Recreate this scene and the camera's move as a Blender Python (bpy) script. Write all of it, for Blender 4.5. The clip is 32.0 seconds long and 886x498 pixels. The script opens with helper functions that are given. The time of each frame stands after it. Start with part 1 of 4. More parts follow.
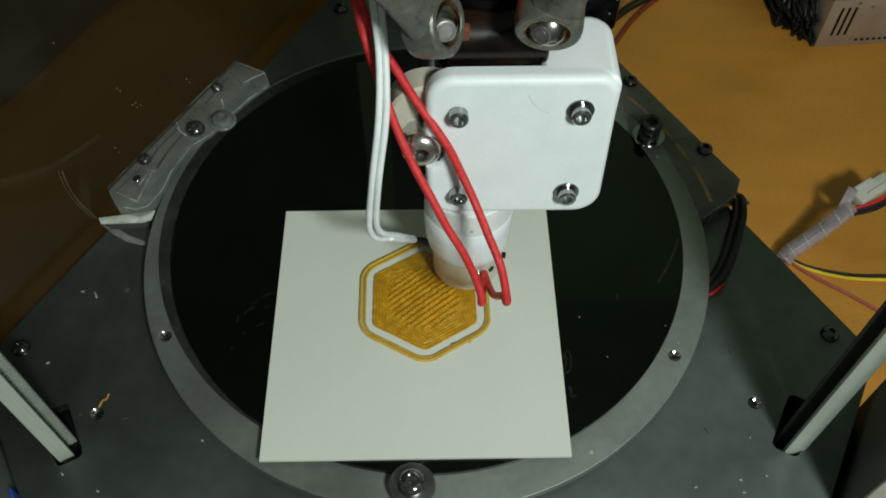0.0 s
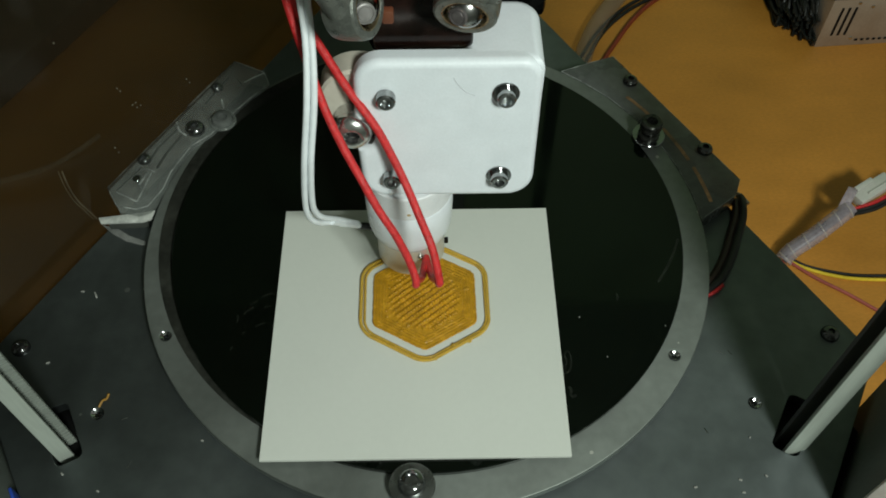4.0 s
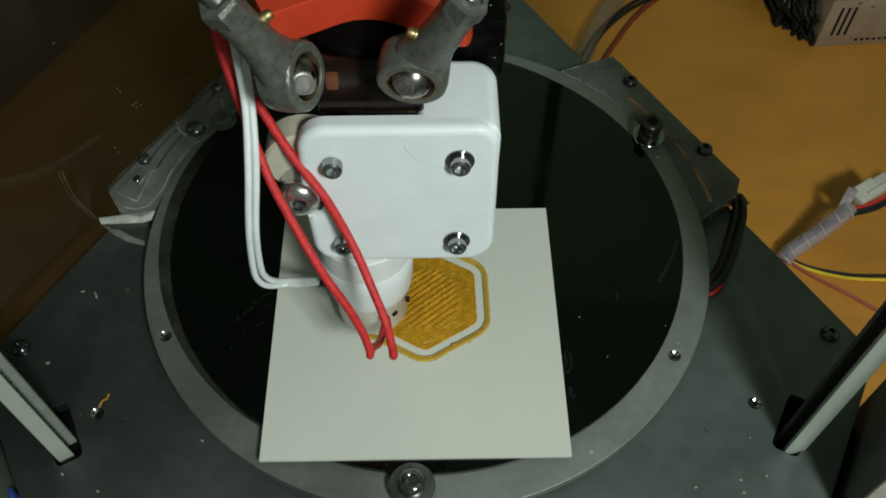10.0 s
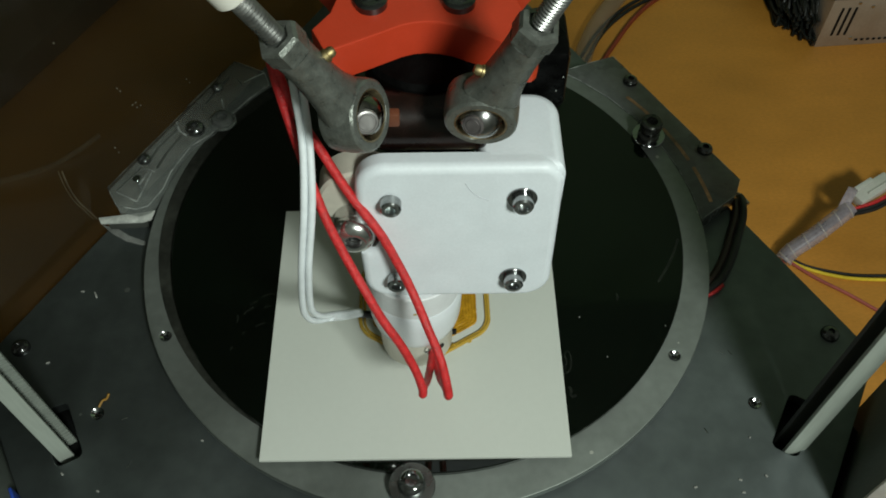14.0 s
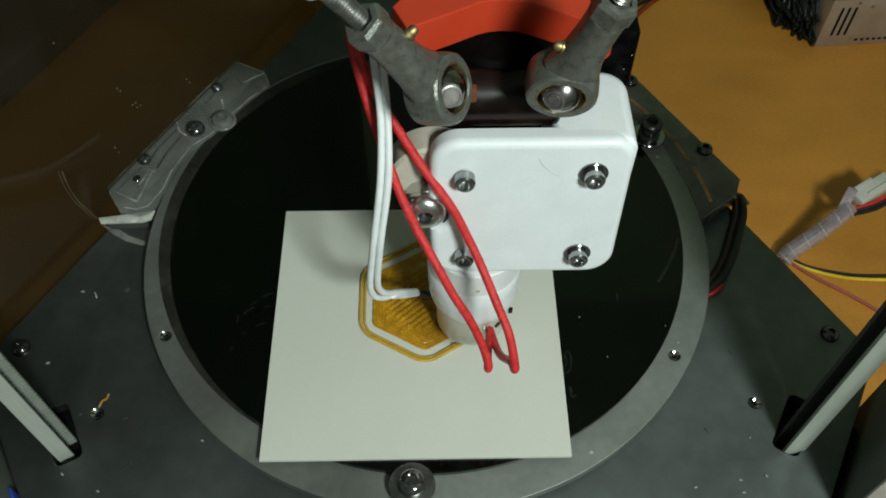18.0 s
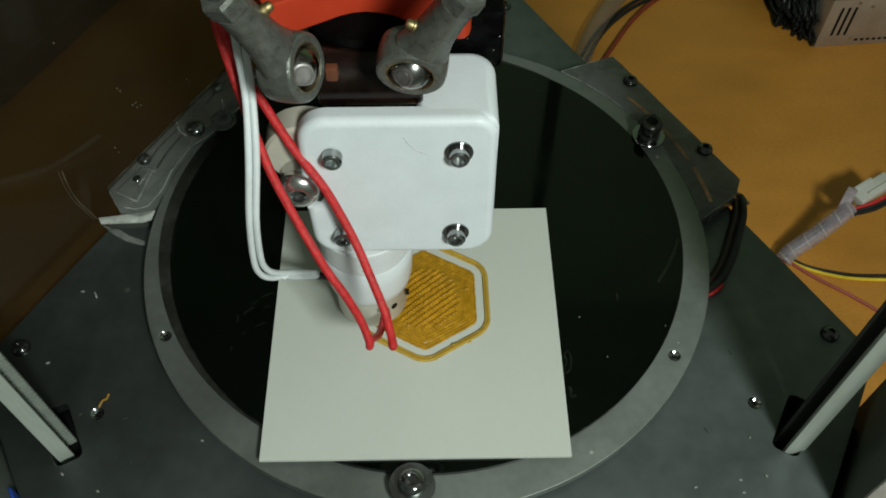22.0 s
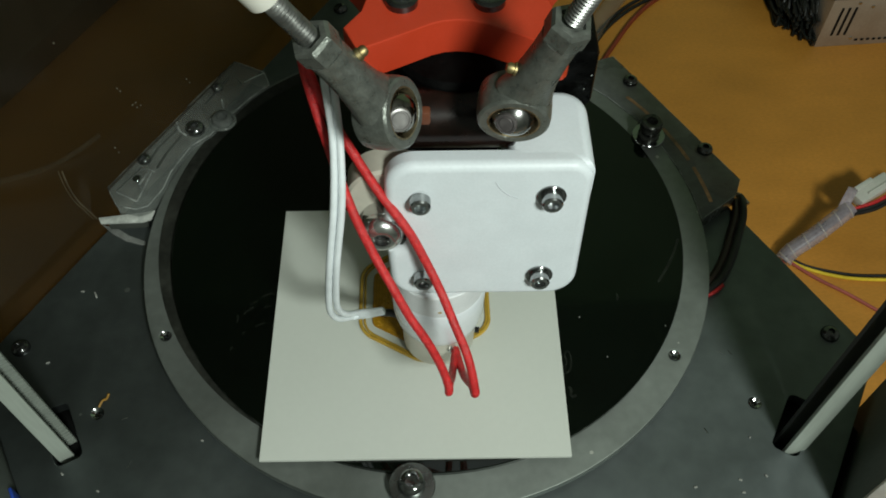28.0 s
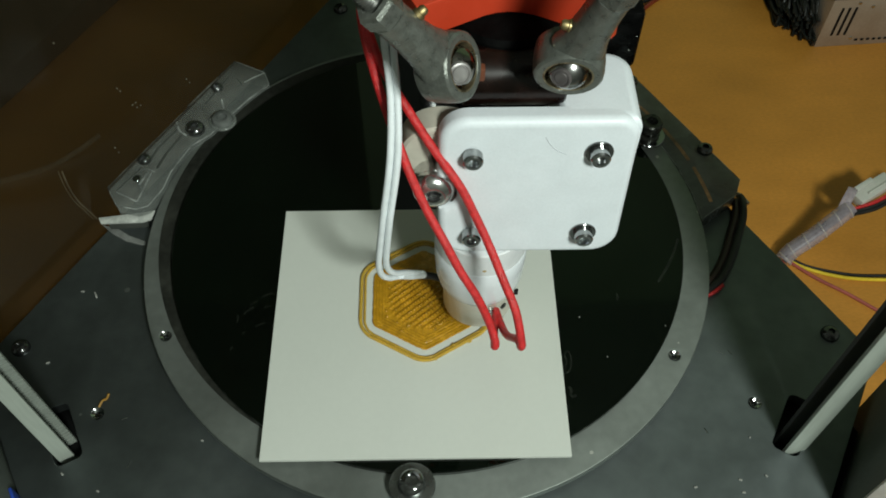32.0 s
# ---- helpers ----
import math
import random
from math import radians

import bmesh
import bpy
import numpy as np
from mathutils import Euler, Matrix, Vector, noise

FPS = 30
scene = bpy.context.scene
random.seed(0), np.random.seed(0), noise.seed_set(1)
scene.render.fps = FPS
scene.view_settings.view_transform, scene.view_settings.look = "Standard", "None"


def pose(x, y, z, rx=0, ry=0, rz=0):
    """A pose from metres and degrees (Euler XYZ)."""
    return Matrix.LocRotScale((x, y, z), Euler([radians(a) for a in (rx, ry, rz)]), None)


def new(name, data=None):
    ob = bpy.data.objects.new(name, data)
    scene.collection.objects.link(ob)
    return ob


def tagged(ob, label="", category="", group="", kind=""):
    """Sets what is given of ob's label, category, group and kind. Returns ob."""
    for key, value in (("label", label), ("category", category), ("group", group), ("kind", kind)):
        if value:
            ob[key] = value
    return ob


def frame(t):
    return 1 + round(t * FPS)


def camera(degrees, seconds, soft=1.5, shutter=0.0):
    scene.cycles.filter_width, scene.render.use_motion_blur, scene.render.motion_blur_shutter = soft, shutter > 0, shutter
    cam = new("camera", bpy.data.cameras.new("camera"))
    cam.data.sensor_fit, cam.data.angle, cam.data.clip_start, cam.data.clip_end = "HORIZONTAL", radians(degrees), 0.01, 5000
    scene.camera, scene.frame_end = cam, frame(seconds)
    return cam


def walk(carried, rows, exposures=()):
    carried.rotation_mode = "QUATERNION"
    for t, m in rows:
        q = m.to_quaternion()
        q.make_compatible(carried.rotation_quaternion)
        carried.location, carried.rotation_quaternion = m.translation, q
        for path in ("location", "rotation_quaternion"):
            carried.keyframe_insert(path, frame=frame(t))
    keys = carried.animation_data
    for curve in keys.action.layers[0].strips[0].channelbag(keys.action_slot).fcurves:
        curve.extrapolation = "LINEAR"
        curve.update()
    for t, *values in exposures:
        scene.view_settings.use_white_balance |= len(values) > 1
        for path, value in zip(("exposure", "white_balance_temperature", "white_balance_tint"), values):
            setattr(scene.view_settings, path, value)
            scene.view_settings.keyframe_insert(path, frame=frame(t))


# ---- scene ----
# Camera: fixed above the front edge of the printer, looking down on the bed.
cam = camera(53.887, 32.0, soft=1.8, shutter=0.5)
CAM = pose(0.006815, -0.154303, 0.266783, 0, 0, -0.985) @ pose(0, 0, 0, 34.832) @ pose(0, 0, 0, 0, 0, 0.079)
walk(cam, [(0.0, CAM), (32.0, CAM)], exposures=[(0.0, 0.30), (3.0, 0.30), (6.0, 0.19), (9.0, 0.16), (13.0, 0.12), (14.5, 0.18), (17.0, 0.30), (19.5, 0.36), (20.0, 0.34), (21.0, 0.24), (23.0, 0.17), (26.5, 0.15), (28.0, 0.22), (29.0, 0.30), (30.0, 0.33), (32.0, 0.36)])

# Light: one bare bulb, unseen, beyond the front of the printer; the dim room around it.
world = bpy.data.worlds.new("room_air")
world.use_nodes = True
world.node_tree.nodes["Background"].inputs[0].default_value = (0.9, 0.95, 1.0, 1)
world.node_tree.nodes["Background"].inputs[1].default_value = 0.02
scene.world = world
lamp_data = bpy.data.lights.new("work_lamp", "POINT")
lamp_data.shadow_soft_size, lamp_data.energy = 0.060, 18.4
lamp_data.color = (0.90, 1.0, 0.915)
lamp = new("work_lamp", lamp_data)
lamp.location = (0.246, -0.488, 0.57)

# ---- materials ----


def mat(name, color, rough=0.5, metal=0.0, vary=0.15, scale=60.0, bump=0.0, bump_scale=400.0, rough_vary=0.1,
        stretch=(1, 1, 1), trans=0.0, ior=1.5, spots=0.0, spot_scale=250.0, spot_color=(0.6, 0.6, 0.55), coat=0.0, alpha=1.0, brushed=0.0):
    m = bpy.data.materials.new(name)
    m.use_nodes = True
    nt = m.node_tree
    n, l = nt.nodes, nt.links
    b = n["Principled BSDF"]
    b.inputs["Metallic"].default_value = metal
    b.inputs["IOR"].default_value = ior
    b.inputs["Transmission Weight"].default_value = trans
    b.inputs["Coat Weight"].default_value = coat
    tc = n.new("ShaderNodeTexCoord")
    mp = n.new("ShaderNodeMapping")
    mp.inputs["Scale"].default_value = stretch
    l.new(tc.outputs["Object"], mp.inputs[0])
    big = n.new("ShaderNodeTexNoise")
    big.inputs["Scale"].default_value, big.inputs["Detail"].default_value = scale, 5
    fine = n.new("ShaderNodeTexNoise")
    fine.inputs["Scale"].default_value, fine.inputs["Detail"].default_value = bump_scale, 3
    l.new(mp.outputs[0], big.inputs[0]), l.new(mp.outputs[0], fine.inputs[0])
    ramp = n.new("ShaderNodeMapRange")
    ramp.inputs[1].default_value, ramp.inputs[2].default_value = 0.3, 0.7
    ramp.inputs[3].default_value, ramp.inputs[4].default_value = 1 - vary, 1 + vary
    l.new(big.outputs[0], ramp.inputs[0])
    ramp2 = n.new("ShaderNodeMapRange")
    ramp2.inputs[1].default_value, ramp2.inputs[2].default_value = 0.3, 0.7
    ramp2.inputs[3].default_value, ramp2.inputs[4].default_value = 1 - vary * 0.5, 1 + vary * 0.5
    l.new(fine.outputs[0], ramp2.inputs[0])
    mul = n.new("ShaderNodeMath")
    mul.operation = "MULTIPLY"
    l.new(ramp.outputs[0], mul.inputs[0]), l.new(ramp2.outputs[0], mul.inputs[1])
    hue = n.new("ShaderNodeVectorMath")
    hue.operation = "SCALE"
    hue.inputs[0].default_value = color
    l.new(mul.outputs[0], hue.inputs["Scale"])
    out = hue.outputs[0]
    if spots:
        vor = n.new("ShaderNodeTexVoronoi")
        vor.inputs["Scale"].default_value = spot_scale
        l.new(mp.outputs[0], vor.inputs[0])
        pick = n.new("ShaderNodeMath")
        pick.operation, pick.inputs[1].default_value = "LESS_THAN", 0.16
        l.new(vor.outputs["Distance"], pick.inputs[0])
        rare = n.new("ShaderNodeMath")
        rare.operation, rare.inputs[1].default_value = "LESS_THAN", spots
        sep = n.new("ShaderNodeSeparateColor")
        l.new(vor.outputs["Color"], sep.inputs[0]), l.new(sep.outputs[0], rare.inputs[0])
        both = n.new("ShaderNodeMath")
        both.operation = "MULTIPLY"
        l.new(pick.outputs[0], both.inputs[0]), l.new(rare.outputs[0], both.inputs[1])
        mix = n.new("ShaderNodeMix")
        mix.data_type = "RGBA"
        l.new(both.outputs[0], mix.inputs[0])
        l.new(out, mix.inputs[6])
        mix.inputs[7].default_value = (*spot_color, 1)
        out = mix.outputs[2]
    l.new(out, b.inputs["Base Color"])
    rr = n.new("ShaderNodeMapRange")
    rr.inputs[1].default_value, rr.inputs[2].default_value = 0.3, 0.7
    rr.inputs[3].default_value, rr.inputs[4].default_value = max(0.0, rough - rough_vary), min(1.0, rough + rough_vary)
    l.new(big.outputs[0], rr.inputs[0]), l.new(rr.outputs[0], b.inputs["Roughness"])
    if bump:
        bp = n.new("ShaderNodeBump")
        bp.inputs["Strength"].default_value, bp.inputs["Distance"].default_value = bump, 0.0005
        l.new(fine.outputs[0], bp.inputs["Height"]), l.new(bp.outputs[0], b.inputs["Normal"])
    b.inputs["Alpha"].default_value = alpha
    if brushed:
        b.inputs["Anisotropic"].default_value = brushed
        grain = n.new("ShaderNodeCombineXYZ")
        grain.inputs[1].default_value = 1.0
        l.new(grain.outputs[0], b.inputs["Tangent"])
    return m


M_PLATE = mat("brushed_aluminium_plate", (0.150, 0.169, 0.168), 0.47, 0.95, 0.24, 9, 0.03, 120, 0.09, spots=0.05, spot_scale=150, spot_color=(0.28, 0.30, 0.29), brushed=0.3)
M_RING = mat("cast_aluminium_ring", (0.215, 0.232, 0.215), 0.56, 0.85, 0.14, 22, 0.1, 300, 0.1, spots=0.14, spot_scale=170, spot_color=(0.42, 0.42, 0.38), brushed=0.4)
M_GLASS = mat("black_backed_glass", (0.0012, 0.0026, 0.0014), 0.05, 0.0, 0.3, 25, 0.0, 300, 0.03, ior=1.42)
M_TILE = mat("pale_grey_white_board", (0.57, 0.585, 0.54), 0.5, 0.0, 0.02, 18, 0.03, 500, 0.05)
M_AMBER = mat("amber_printed_plastic", (0.50, 0.252, 0.013), 0.24, 0.0, 0.22, 330, 0.4, 900, 0.08, trans=0.15, ior=1.45)
M_BEAD = mat("amber_bead_plastic", (0.75, 0.48, 0.075), 0.08, 0.0, 0.12, 260, 0.1, 700, 0.03, trans=0.45, ior=1.5)
M_WHITE = mat("white_printed_plastic", (0.71, 0.745, 0.785), 0.45, 0.0, 0.045, 90, 0.08, 1300, 0.06)
M_PTFE = mat("milky_white_hot_end_plastic", (0.72, 0.745, 0.78), 0.22, 0.0, 0.03, 60, 0.01, 800)
M_COLLAR = mat("off_white_stained_plastic", (0.69, 0.70, 0.715), 0.5, 0.0, 0.06, 130, 0.03, 800, spots=0.04, spot_scale=120, spot_color=(0.45, 0.33, 0.16))
M_STEEL = mat("bright_steel", (0.55, 0.56, 0.56), 0.16, 1.0, 0.1, 120, 0.02, 900, 0.05)
M_DARKSTEEL = mat("dark_oiled_steel", (0.13, 0.13, 0.13), 0.2, 0.95, 0.2, 150, 0.04, 900, 0.06)
M_ZINC = mat("dull_grey_zinc_casting", (0.150, 0.158, 0.142), 0.35, 0.55, 0.2, 450, 0.3, 1700, 0.12)
M_HEATER = mat("matt_aluminium_heater_block", (0.60, 0.565, 0.50), 0.4, 0.5, 0.06, 100, 0.04, 900, 0.08)
M_BRASS = mat("dull_brass", (0.30, 0.235, 0.115), 0.42, 0.95, 0.2, 200)
M_ORANGE = mat("orange_red_printed_plastic", (0.50, 0.042, 0.014), 0.45, 0.0, 0.05, 80, 0.08, 1200)
M_BLACK = mat("black_plastic", (0.004, 0.004, 0.004), 0.5, 0.0, 0.3, 120, 0.2, 700, ior=1.25)
# the pale spots put the shroud's sparkle into its colour
M_FOAM = mat("black_bristly_foam", (0.002, 0.002, 0.002), 0.3, 0.0, 0.5, 300, 1.0, 350, ior=1.15, spots=0.12, spot_scale=700, spot_color=(0.3, 0.32, 0.3))
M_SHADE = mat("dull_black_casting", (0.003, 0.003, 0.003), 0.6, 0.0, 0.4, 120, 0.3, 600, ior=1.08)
M_RED = mat("red_silicone_wire", (0.55, 0.022, 0.024), 0.42, 0.0, 0.22, 500, 0.8, 1800)
M_WHITEWIRE = mat("white_glass_fibre_sleeve", (0.71, 0.745, 0.77), 0.55, 0.0, 0.06, 300, 0.3, 2500)
M_BLACKWIRE = mat("black_wire", (0.012, 0.011, 0.011), 0.45)
M_CONDUIT = mat("black_conduit_plastic", (0.012, 0.013, 0.011), 0.4, 0.0, 0.3, 200, ior=1.4)
M_YELLOWWIRE = mat("yellow_wire", (0.75, 0.52, 0.03), 0.4)
M_BELT = mat("white_polyurethane_belt", (0.33, 0.36, 0.32), 0.5, 0.0, 0.1, 60, 0.1, 900, stretch=(1, 1, 0.12))
M_BELTGREY = mat("grey_belt", (0.20, 0.22, 0.195), 0.55, 0.0, 0.15, 80, 0.1, 900)
M_BELTSHADE = mat("shaded_belt", (0.045, 0.046, 0.042), 0.55, 0.0, 0.3, 60, 0.1, 900, stretch=(1, 1, 0.15))
M_TABLE = mat("orange_varnished_wood_table", (0.485, 0.207, 0.030), 0.5, 0.0, 0.16, 9, 0.05, 300, 0.1, stretch=(1, 2.2, 1))
M_ACRYLIC = mat("clear_acrylic", (0.20, 0.215, 0.20), 0.12, 0.0, 0.3, 60, 0.12, 200, 0.06, ior=1.49, alpha=0.5)
# darker copy of the clear acrylic: one bracket's shade is in its colour
M_ACRYLIC_DARK = mat("darkened_acrylic", (0.125, 0.133, 0.125), 0.28, 0.0, 0.3, 40, 0.15, 300, 0.1, ior=1.45, alpha=0.9)
M_DULLWASHER = mat("dull_steel_washer", (0.21, 0.22, 0.21), 0.28, 0.95, 0.2, 120, rough_vary=0.08)
M_FROSTED = mat("scuffed_clear_washer", (0.24, 0.26, 0.24), 0.12, 0.0, 0.5, 150, 0.1, 500, ior=1.45, alpha=0.35)
M_BLACKENED = mat("blackened_screw_steel", (0.055, 0.056, 0.05), 0.32, 0.75, 0.3, 300, 0.2, 900)
M_GLINT = mat("pale_acrylic_glint", (0.33, 0.345, 0.33), 0.3, 0.0, 0.7, 160, 0.2, 900, alpha=0.7)
M_SCREW = mat("dull_grey_screw_steel", (0.34, 0.35, 0.35), 0.15, 0.95, 0.2, 300, 0.08, 1200, 0.06)
M_SCRATCH = mat("greyish_scratch", (0.075, 0.058, 0.035), 0.4, 0.0, 0.4, 120)
M_FILM = mat("pale_mark_and_reflection", (0.16, 0.17, 0.14), 0.5, 0.0, 0.6, 300, 0.3, 600, alpha=0.045)
M_SHIMREFLECT = mat("pale_shim_reflection", (0.16, 0.165, 0.155), 0.4, 0.0, 0.3, 120)
M_CRUMB = mat("dull_pale_crumb", (0.25, 0.25, 0.23), 0.6, 0.0, 0.2, 300)
M_BOLT = mat("worn_nickel_bolt", (0.58, 0.58, 0.57), 0.2, 0.97, 0.15, 200)
# darker ball copy: its dark reflection is put into the colour
M_DARKBALL = mat("dark_reflection_ball", (0.25, 0.24, 0.22), 0.16, 1.0, 0.15, 120, rough_vary=0.03)
M_BALL = mat("worn_polished_ball", (0.30, 0.295, 0.29), 0.22, 1.0, 0.1, 120, rough_vary=0.02)
M_TABLEGLINT = mat("orange_table_glint", (0.34, 0.18, 0.09), 0.45, 0.0, 0.6, 120)
M_PSU = mat("zinc_plated_sheet", (0.42, 0.36, 0.30), 0.45, 0.6, 0.1, 40, 0.03, 500)
M_PSUTOP = mat("blue_grey_sheet_cover", (0.10, 0.12, 0.12), 0.5, 0.5, 0.1, 40)
M_WRAP = mat("translucent_spiral_wrap", (0.42, 0.36, 0.40), 0.25, 0.0, 0.2, 100, ior=1.3, alpha=0.5)
M_WRAPEDGE = mat("pale_wrap_edge", (0.66, 0.60, 0.55), 0.35, 0.0, 0.05, 100, alpha=0.4)
M_CONN = mat("white_nylon_connector", (0.55, 0.54, 0.49), 0.4, 0.0, 0.05, 100)
M_PAPER = mat("white_paper_shim", (0.44, 0.45, 0.42), 0.7, 0.0, 0.35, 200, 0.3, 700)
M_DARK = mat("dark_grey_fabric_case", (0.045, 0.048, 0.042), 0.7, 0.0, 0.2, 30)
M_BLUE = mat("blue_plastic", (0.02, 0.06, 0.35), 0.4)
M_WALL = mat("plain_room_wall", (0.42, 0.43, 0.40), 0.9, 0.0, 0.05, 2)
M_PALEWALL = mat("pale_green_wall", (0.44, 0.60, 0.36), 0.9, 0.0, 0.08, 3)
# the ceiling's dimness is put into its colour; the bulb has no shade
M_CEILING = mat("dim_room_ceiling", (0.30, 0.305, 0.285), 0.9, 0.0, 0.05, 2)
M_TOWER = mat("dark_grey_painted_steel", (0.15, 0.165, 0.15), 0.75, 0.0, 0.1, 20, 0.05, 600, ior=1.15)
M_CLAMP = mat("tarnished_steel", (0.24, 0.245, 0.245), 0.14, 0.97, 0.15, 150, rough_vary=0.05)
M_RACE = mat("worn_brassy_steel", (0.32, 0.26, 0.16), 0.3, 0.9, 0.25, 200)
M_STUD = mat("dull_grey_stud_end", (0.27, 0.255, 0.25), 0.3, 0.5, 0.15, 200)
M_STUDDARK = mat("dark_grey_stud_end", (0.125, 0.112, 0.112), 0.32, 0.5, 0.25, 200)
M_SPECK = mat("dim_glint", (0.13, 0.115, 0.085), 0.7, 0.0, 0.3, 300)
M_SMOKE = mat("smoked_brown_acrylic", (0.026, 0.017, 0.009), 0.12, 0.0, 0.3, 9, 0.02, 300, 0.06, ior=1.3, alpha=0.53)
M_TUBE = mat("off_white_rod_tube", (0.66, 0.64, 0.58), 0.45, 0.0, 0.05, 60)
M_CHROME = mat("polished_chrome", (0.55, 0.56, 0.57), 0.1, 1.0, 0.1, 120, 0.02, 900, 0.05)
M_BEIGE = mat("beige_plastic_idler", (0.50, 0.47, 0.40), 0.45, 0.0, 0.08, 90)

# ---- mesh helpers, in millimetres ----
ORI = {}


def thing(name, origin, label, category, group="", kind=""):
    ob = new(name)
    ob.empty_display_size = 0.005
    ob.location = Vector(origin) * 0.001
    ORI[ob] = Vector(origin)
    return tagged(ob, label, category, group, kind)


def finish(bm, sharp=35):
    for f in bm.faces:
        f.smooth = True
    for e in bm.edges:
        e.smooth = len(e.link_faces) == 2 and e.calc_face_angle(4) < radians(sharp)


def mesh_of(name, bm, material, origin=(0, 0, 0), sharp=35):
    bmesh.ops.recalc_face_normals(bm, faces=bm.faces)
    finish(bm, sharp)
    bm.transform(Matrix.Scale(0.001, 4) @ Matrix.Translation(-Vector(origin)))
    me = bpy.data.meshes.new(name)
    bm.to_mesh(me)
    bm.free()
    me.materials.append(material)
    return me


def flat_sided(ob):
    """Keeps large flat faces flat up to their rounded edges."""
    mod = ob.modifiers.new("weighted_normals", "WEIGHTED_NORMAL")
    mod.keep_sharp, mod.weight = True, 100
    return ob


def part(name, bm, material, parent, label="", sharp=35):
    o = ORI[parent]
    ob = new(name, mesh_of(name, bm, material, o, sharp))
    ob.parent = parent
    ORI[ob] = o
    if label:
        tagged(ob, label)
    return ob


def solid(name, bm, material, origin, label, category, group="", kind="", sharp=35):
    ob = new(name, mesh_of(name, bm, material, origin, sharp))
    ob.location = Vector(origin) * 0.001
    ORI[ob] = Vector(origin)
    return tagged(ob, label, category, group, kind)


def frame_of(axis):
    a = Vector(axis).normalized()
    u = a.cross(Vector((0, 0, 1)) if abs(a.z) < 0.9 else Vector((1, 0, 0))).normalized()
    return u, a.cross(u), a


def lathe(profile, base=(0, 0, 0), axis=(0, 0, 1), seg=32, bm=None):
    """A turned solid: profile of (radius, height) along the axis."""
    bm = bm or bmesh.new()
    u, v, a = frame_of(axis)
    base = Vector(base)
    rings = []
    for r, h in profile:
        if r < 1e-6:
            rings.append([bm.verts.new(base + a * h)])
        else:
            rings.append([bm.verts.new(base + a * h + (u * math.cos(t) + v * math.sin(t)) * r)
                          for t in [2 * math.pi * i / seg for i in range(seg)]])
    for p, q in zip(rings, rings[1:]):
        for i in range(seg):
            j = (i + 1) % seg
            if len(p) == 1 and len(q) == 1:
                continue
            if len(p) == 1:
                bm.faces.new((p[0], q[j], q[i]))
            elif len(q) == 1:
                bm.faces.new((p[i], p[j], q[0]))
            else:
                bm.faces.new((p[i], p[j], q[j], q[i]))
    return bm


def rod(p0, p1, r, seg=20, c=0.3, bm=None):
    d = Vector(p1) - Vector(p0)
    n = d.length
    return lathe([(0, 0), (r - c, 0), (r, c), (r, n - c), (r - c, n), (0, n)], p0, d, seg, bm)


def ringband(r0, r1, h, base=(0, 0, 0), axis=(0, 0, 1), seg=40, c=0.3):
    """A turned washer or band from radius r0 to r1."""
    return lathe([(r0, 0), (r1 - c, 0), (r1, c), (r1, h - c), (r1 - c, h), (r0 + c, h), (r0, h - c), (r0, 0)], base, axis, seg)


def curve_points(pts, steps=8, closed=False):
    pts = [Vector(p) for p in pts]
    n = len(pts)
    out = []
    for i in range(n if closed else n - 1):
        if closed:
            p0, p1, p2, p3 = pts[i - 1], pts[i], pts[(i + 1) % n], pts[(i + 2) % n]
        else:
            p0, p1, p2, p3 = pts[max(i - 1, 0)], pts[i], pts[i + 1], pts[min(i + 2, n - 1)]
        for s in range(steps):
            t = s / steps
            out.append(0.5 * ((2 * p1) + (p2 - p0) * t + (2 * p0 - 5 * p1 + 4 * p2 - p3) * t * t + (3 * p1 - p0 - 3 * p2 + p3) * t ** 3))
    if not closed:
        out.append(pts[-1])
    return out


def tube(pts, r, seg=10, closed=False, bm=None, flat=1.0):
    """A round cord along points; flat squashes it in height."""
    bm = bm or bmesh.new()
    pts = [Vector(p) for p in pts]
    n = len(pts)
    rings = []
    up = None
    for i, p in enumerate(pts):
        a = pts[(i + 1) % n] if closed or i < n - 1 else pts[i]
        b = pts[i - 1] if closed or i else pts[i]
        d = (a - b).normalized()
        if up is None:
            up = Vector((0, 0, 1)) if abs(d.z) < 0.9 else Vector((0, 1, 0))
        side = d.cross(up).normalized()
        up = side.cross(d).normalized()
        rings.append([bm.verts.new(p + (side * math.cos(t) + up * math.sin(t) * flat) * r)
                      for t in [2 * math.pi * k / seg for k in range(seg)]])
    for i in range(n if closed else n - 1):
        p, q = rings[i], rings[(i + 1) % n]
        for k in range(seg):
            bm.faces.new((p[k], p[(k + 1) % seg], q[(k + 1) % seg], q[k]))
    if not closed:
        bm.faces.new(rings[0]), bm.faces.new(rings[-1][::-1])
    return bm


